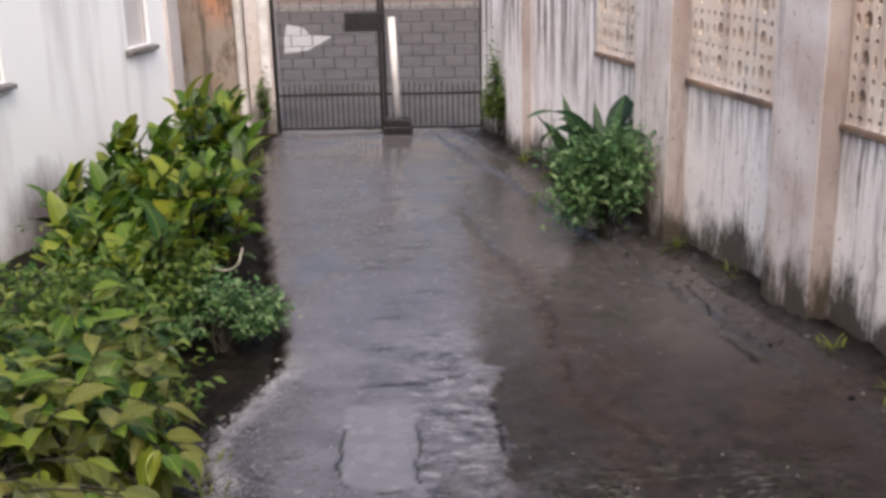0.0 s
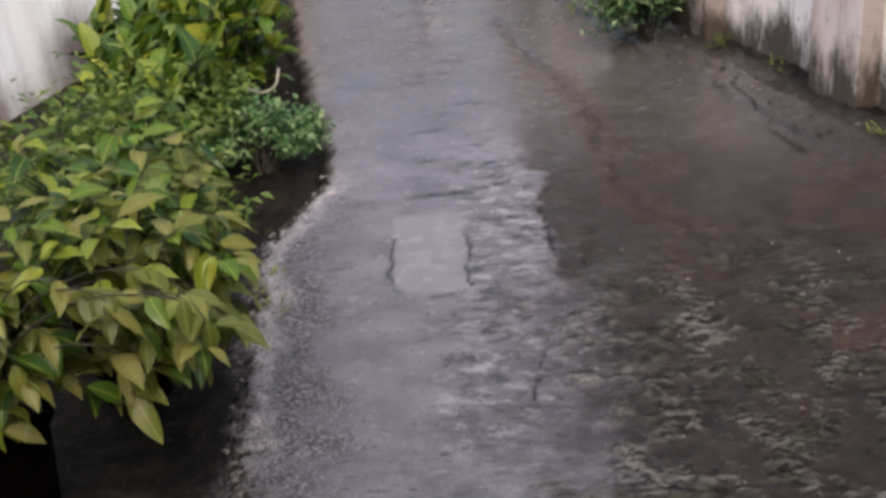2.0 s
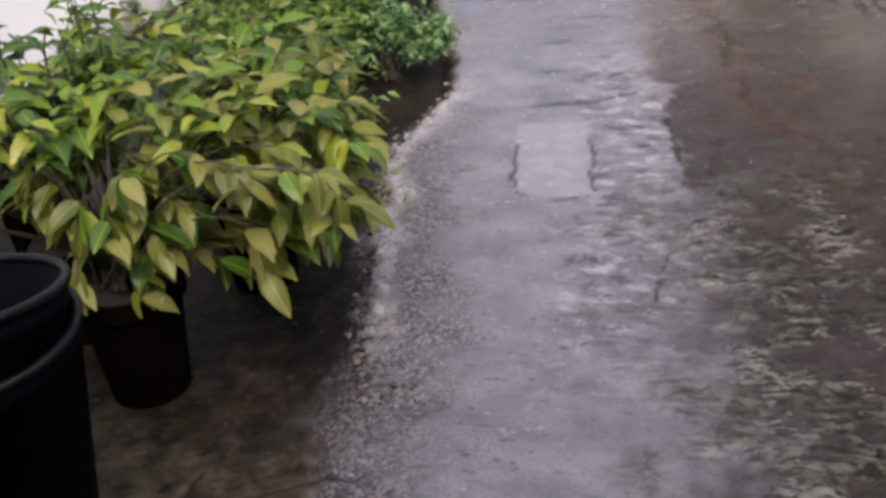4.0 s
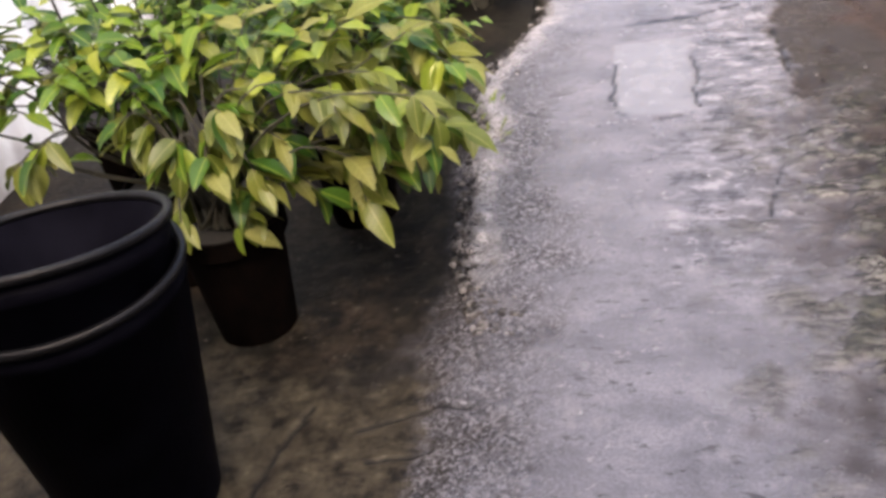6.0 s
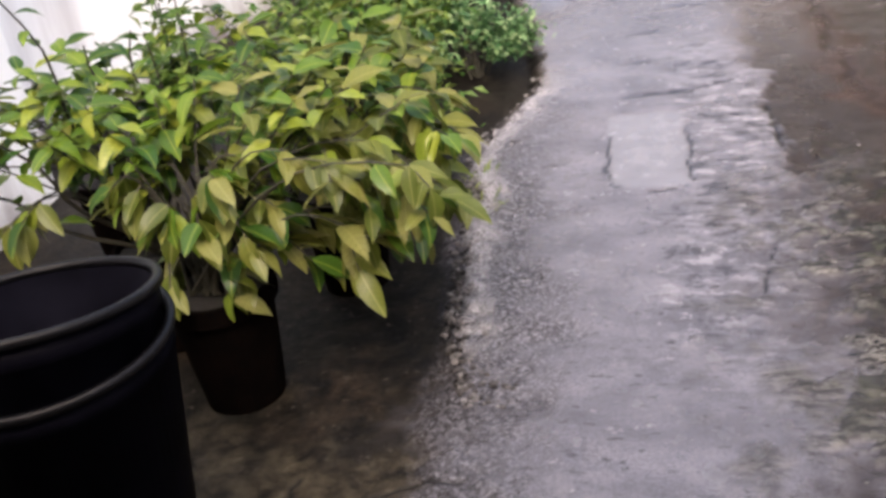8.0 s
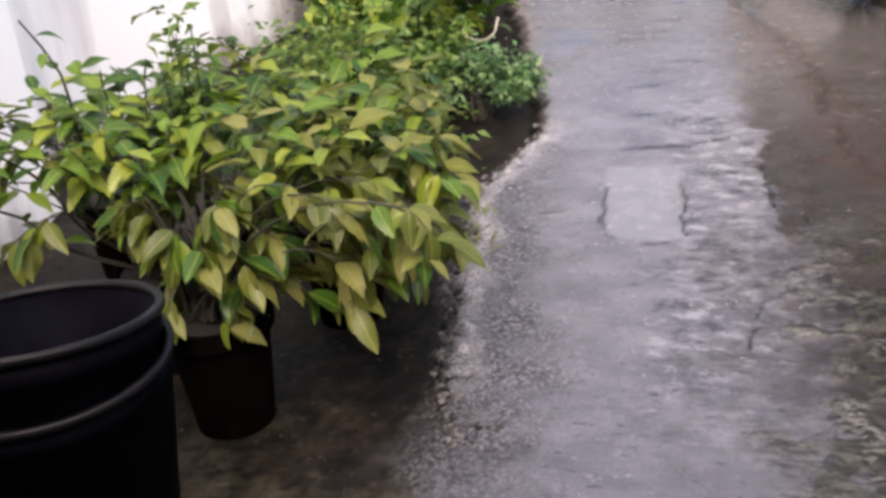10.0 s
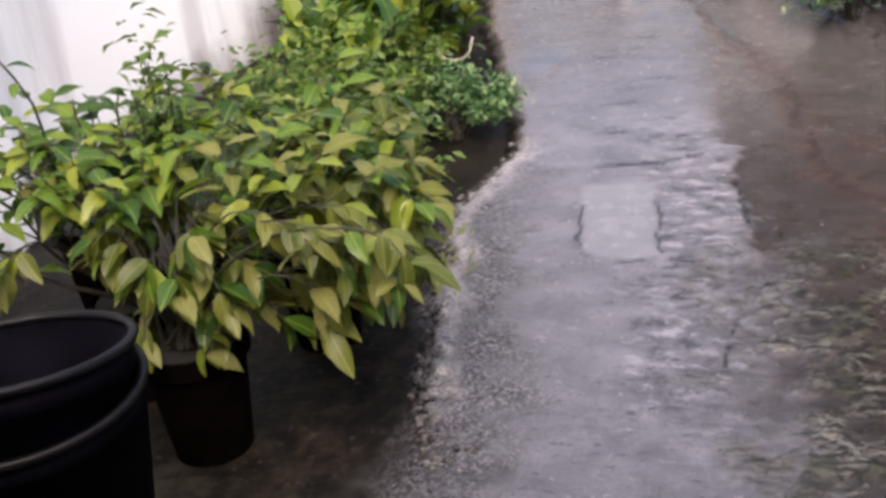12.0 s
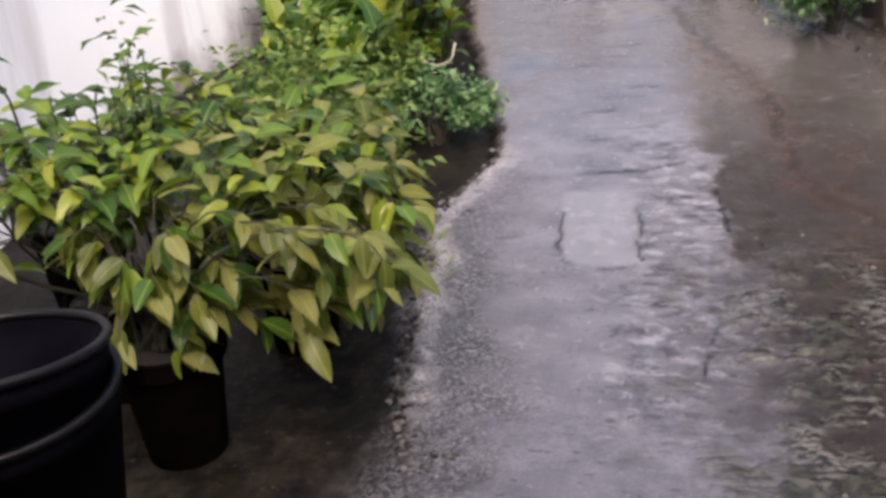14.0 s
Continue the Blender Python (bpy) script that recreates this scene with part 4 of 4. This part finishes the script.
def broad_plant(place, height, canes, seed, spread, label):
    rnd = random.Random(seed)
    b = thing("broad_leaved_plant", place, label, "plant", "broad-leaved plants")
    for k in range(canes):
        a = rnd.uniform(0, math.tau)
        r = spread * rnd.random() ** 0.5
        foot = Vector((0.5 * r * math.cos(a), 0.5 * r * math.sin(a), 0))
        top = Vector((r * math.cos(a), r * math.sin(a), height * rnd.uniform(0.6, 1.0)))
        bm = bmesh.new()
        tube(bm, bend(foot, top, 0.0, 4), 0.016, 6, 0.6)
        part("cane", bm, M_STEM, b)
        for i in range(11):
            u = i / 11
            p = top.lerp(foot, 0.70 * u)
            m = aim(p, i * 2.3 + rnd.uniform(-0.5, 0.5), 1.15 - 1.0 * u + rnd.uniform(-0.25, 0.25), rnd.uniform(-0.4, 0.4), rnd.uniform(0.65, 1.15))
            ob = new("leaf", rnd.choice(BROAD))
            ob.parent = b
            ob.matrix_local = m
    return b


for place, h, n, s in (((-2.75, 7.5, -0.04), 0.80, 14, 0.45), ((-2.10, 7.45, -0.04), 1.02, 14, 0.42), ((-2.15, 8.3, -0.04), 1.06, 15, 0.42), ((-2.75, 8.3, -0.04), 0.82, 12, 0.40),
                      ((-2.35, 6.8, -0.04), 0.80, 12, 0.38), ((-2.3, 9.3, -0.04), 1.16, 13, 0.38), ((-2.50, 10.2, -0.03), 0.98, 14, 0.34), ((-2.95, 9.2, -0.04), 0.86, 12, 0.34), ((-3.18, 8.5, -0.04), 0.68, 11, 0.30)):
    broad_plant(place, h, n, int(h * 100) + n, s, "tall clump of broad glossy green leaves along the house wall")

fine_bush((0.94, 8.75, 0.0), (0.46, 0.42, 1.0), 4600, 0.065, M_BLUISH, 13, "fluffy blue-green bush at the foot of the streaked wall", stems=19, spread=0.17, clear=0.03)
fine_bush((0.14, 12.40, 0.0), (0.20, 0.22, 1.12), 1500, 0.06, M_FINE, 14, "small bush growing beside the gate", stems=10)

STRAP = [leaf_mesh("leaf", 0.75, 0.085, d, 0.4, M_STRAP, 0.6, 8) for d in (0.5, 1.0, 1.5)]


def strap_plant(place, leaves, seed, label):
    rnd = random.Random(seed)
    b = thing("strap_leaved_plant", place, label, "plant")
    for i in range(leaves):
        ob = new("leaf", rnd.choice(STRAP))
        ob.parent = b
        ob.matrix_local = aim((rnd.uniform(-0.06, 0.06), rnd.uniform(-0.06, 0.06), 0.25 * rnd.random()), i * 2.4, rnd.uniform(1.2, 1.52), rnd.uniform(-0.3, 0.3), rnd.uniform(0.9, 1.4))
    return b


WIDE = [leaf_mesh("leaf", 0.62, 0.19, d, 0.3, M_STRAP, 0.7, 8) for d in (0.9, 1.4, 1.9)]


def wide_plant(place, leaves, seed, label):
    rnd = random.Random(seed)
    b = thing("wide_leaved_plant", place, label, "plant")
    for i in range(leaves):
        a = i * 2.4 + rnd.uniform(-0.3, 0.3)
        top = Vector((0.10 * math.cos(a), 0.10 * math.sin(a), rnd.uniform(0.35, 0.75)))
        bm = bmesh.new()
        tube(bm, bend((0, 0, 0), top, 0.0, 4), 0.012, 6, 0.6)
        part("stalk", bm, M_STEM, b)
        ob = new("leaf", rnd.choice(WIDE))
        ob.parent = b
        ob.matrix_local = aim(top, a, rnd.uniform(0.7, 1.3), rnd.uniform(-0.3, 0.3), rnd.uniform(0.8, 1.15))
    return b


wide_plant((0.96, 9.2, 0.0), 11, 23, "clump of wide arching dark green leaves against the streaked wall")
strap_plant((0.98, 9.1, 0.0), 14, 22, "tall clump of upright dark green strap leaves against the wall")
strap_plant((0.80, 9.25, 0.0), 20, 21, "tall clump of upright dark green strap leaves against the wall")
fine_bush((-2.62, 13.0, 0.0), (0.10, 0.06, 0.75), 220, 0.06, M_FINE, 15, "thin creeper climbing the gate pier", stems=7)

# pale hose hanging in a loop among the plants
bm = bmesh.new()
loop = [(-1.785 - 0.115 * math.cos(a), 7.2 - 0.03 * math.sin(a), 0.40 - 0.085 * math.sin(a)) for a in [math.pi * i / 16 for i in range(17)]]
tube(bm, [(-1.90, 7.25, 0.47)] + loop + [(-1.66, 7.24, 0.45)], 0.008, 8)
hose = new("hose", mesh_from(bm, "hose", M_HOSE))
hose.data.shade_smooth()
tagged(hose, "pale garden hose hanging in a loop among the plants", "hose")


# ---- loose stones and weeds ----
M_STONE = mat_leaf("wet_pebble", (0.03, 0.027, 0.025), (0.11, 0.10, 0.096), (0.30, 0.285, 0.285), by="island", rough=0.45)


def scatter_stones(name, count, spot, sizes, label, seed):
    rnd = random.Random(seed)
    verts, faces = [], []
    for k in range(count):
        x, y, z = spot(rnd)
        r = rnd.uniform(*sizes)
        base = len(verts)
        n = rnd.choice((5, 6, 7))
        turn = rnd.random() * 6
        ring = [(math.cos(turn + i * math.tau / n) * r * rnd.uniform(0.7, 1.2), math.sin(turn + i * math.tau / n) * r * rnd.uniform(0.6, 1.1)) for i in range(n)]
        verts += [(x + a, y + b, z - r * 0.3) for a, b in ring] + [(x + a * 0.75, y + b * 0.75, z + r * rnd.uniform(0.25, 0.5)) for a, b in ring] + [(x, y, z + r * 0.55)]
        for i in range(n):
            j = (i + 1) % n
            faces += [(base + i, base + j, base + n + j, base + n + i), (base + n + i, base + n + j, base + 2 * n)]
    me = bpy.data.meshes.new(name)
    me.from_pydata(verts, [], faces)
    me.materials.append(M_STONE)
    return tagged(new(name, me), label, "gravel", kind="stuff")


def on_rim(rnd):
    y = 6.4 - 3.3 * rnd.random() ** 0.8
    x = np.interp(y, [p[0] for p in LEFT_EDGE], [p[1] for p in LEFT_EDGE])
    return float(x) + abs(rnd.gauss(0, 0.10)) - 0.05 + 0.25 * max(0.0, 3.6 - y), y, 0.010


def on_patch(rnd):
    return rnd.uniform(0.05, 1.7), 2.3 + 3.2 * rnd.random() ** 1.3, 0.004


def on_bank(rnd):
    y = rnd.uniform(5.2, 9.5)
    return wall_right_x(y) - rnd.uniform(0.10, 0.62), y, 0.035


scatter_stones("gravel_rim", 800, on_rim, (0.004, 0.019), "pale crumbs of broken concrete along the driveway edge", 31)
scatter_stones("gravel_patch", 130, on_patch, (0.004, 0.012), "small wet stones scattered over the mossy patch", 32)
scatter_stones("gravel_bank", 70, on_bank, (0.008, 0.024), "stones and rubble along the foot of the boundary wall", 33)

BLADES = [leaf_mesh("blade", 0.13, 0.012, d, 0.3, M_BIGLEAF, 0.6, 4) for d in (0.4, 0.9, 1.4)]


def weed(x, y, z, n, seed, size):
    rnd = random.Random(seed)
    w = thing("weed", (x, y, z), "small tuft of green weeds growing from the wet ground", "weed", "weeds")
    for i in range(n):
        ob = new("blade", rnd.choice(BLADES))
        ob.parent = w
        ob.matrix_local = aim((rnd.gauss(0, 0.03), rnd.gauss(0, 0.03), 0), rnd.uniform(0, 6.28), rnd.uniform(0.4, 1.4), 0, size * rnd.uniform(0.6, 1.3))


for i, (x, y, z, n, size) in enumerate(((-1.36, 5.0, 0.0, 18, 0.9), (-1.30, 4.7, 0.0, 14, 0.8), (2.20, 5.70, 0.05, 16, 1.0), (2.05, 6.35, 0.06, 12, 0.8), (1.72, 7.75, 0.05, 14, 0.9), (1.45, 8.4, 0.05, 14, 1.0),
                                      (0.55, 10.6, 0.04, 16, 1.2), (0.35, 11.3, 0.04, 16, 1.1), (0.40, 9.9, 0.02, 14, 1.1), (-2.42, 11.6, 0.0, 16, 1.3), (-2.2, 10.4, 0.0, 16, 1.3))):
    weed(x, y, z, n, 60 + i, size)


# ---- black buckets ----
def bucket(place, r, h, tilt, az, label, foot=0.60):
    b = thing("bucket", place, label, "bucket", "nested buckets")
    b.matrix_world = Matrix.Translation(place) @ Matrix.Rotation(az, 4, 'Z') @ Matrix.Rotation(tilt, 4, 'Y')
    wall = [(r * foot, 0), (r * (foot + 0.02), 0.02), (r * 0.975, h - 0.09), (r * 0.99, h - 0.088), (r * 0.99, h - 0.05), (r * 0.98, h - 0.048), (r * 0.985, h - 0.026), (r * 0.955, h - 0.026), (r * (foot - 0.01), 0.03)]
    part("shell", lathe(wall, 64), M_BLACK, b, smooth=True)
    rim = [(r * 0.957, h - 0.0255), (r * 1.03, h - 0.0255), (r * 1.04, h - 0.012), (r * 1.03, h - 0.002), (r * 1.00, h), (r * 0.965, h - 0.004)]
    bm = bmesh.new()
    rings = [[bm.verts.new((q * math.cos(k * math.tau / 64), q * math.sin(k * math.tau / 64), z)) for k in range(64)] for q, z in rim]
    for a, c in zip(rings, rings[1:] + rings[:1]):
        for k in range(64):
            bm.faces.new((a[k], a[(k + 1) % 64], c[(k + 1) % 64], c[k]))
    part("rim", bm, M_RIM, b, "rolled black rim", True)
    return b


bucket((-2.04, 2.285, -0.01), 0.36, 0.87, 0.0, 0.0, "large black plastic bucket with a rolled rim holding another", 0.64)
bucket((-2.008, 2.202, 0.608), 0.350, 0.40, radians(11.6), radians(104), "smaller black plastic bucket sitting tilted inside a larger one", 0.70)

# ---- pierced blocks of the boundary wall ----
pierced = pierced_block_mesh()
for ya, yb in PIERCED:
    s0, s1 = fence_s(ya), fence_s(yb)
    n = round((s1 - s0) / 0.25)
    step = (s1 - s0) / n
    rows = round((TOP - 0.08 - SILL) / 0.25)
    dz = (TOP - 0.08 - SILL) / rows
    for j in range(rows):
        for i in range(n):
            ob = new("pierced_block", pierced)
            ob.parent = fence
            ob.matrix_local = Matrix.Translation((0.055, s0 + i * step, SILL + j * dz)) @ Matrix.Diagonal((1, step / 0.25, dz / 0.25, 1))
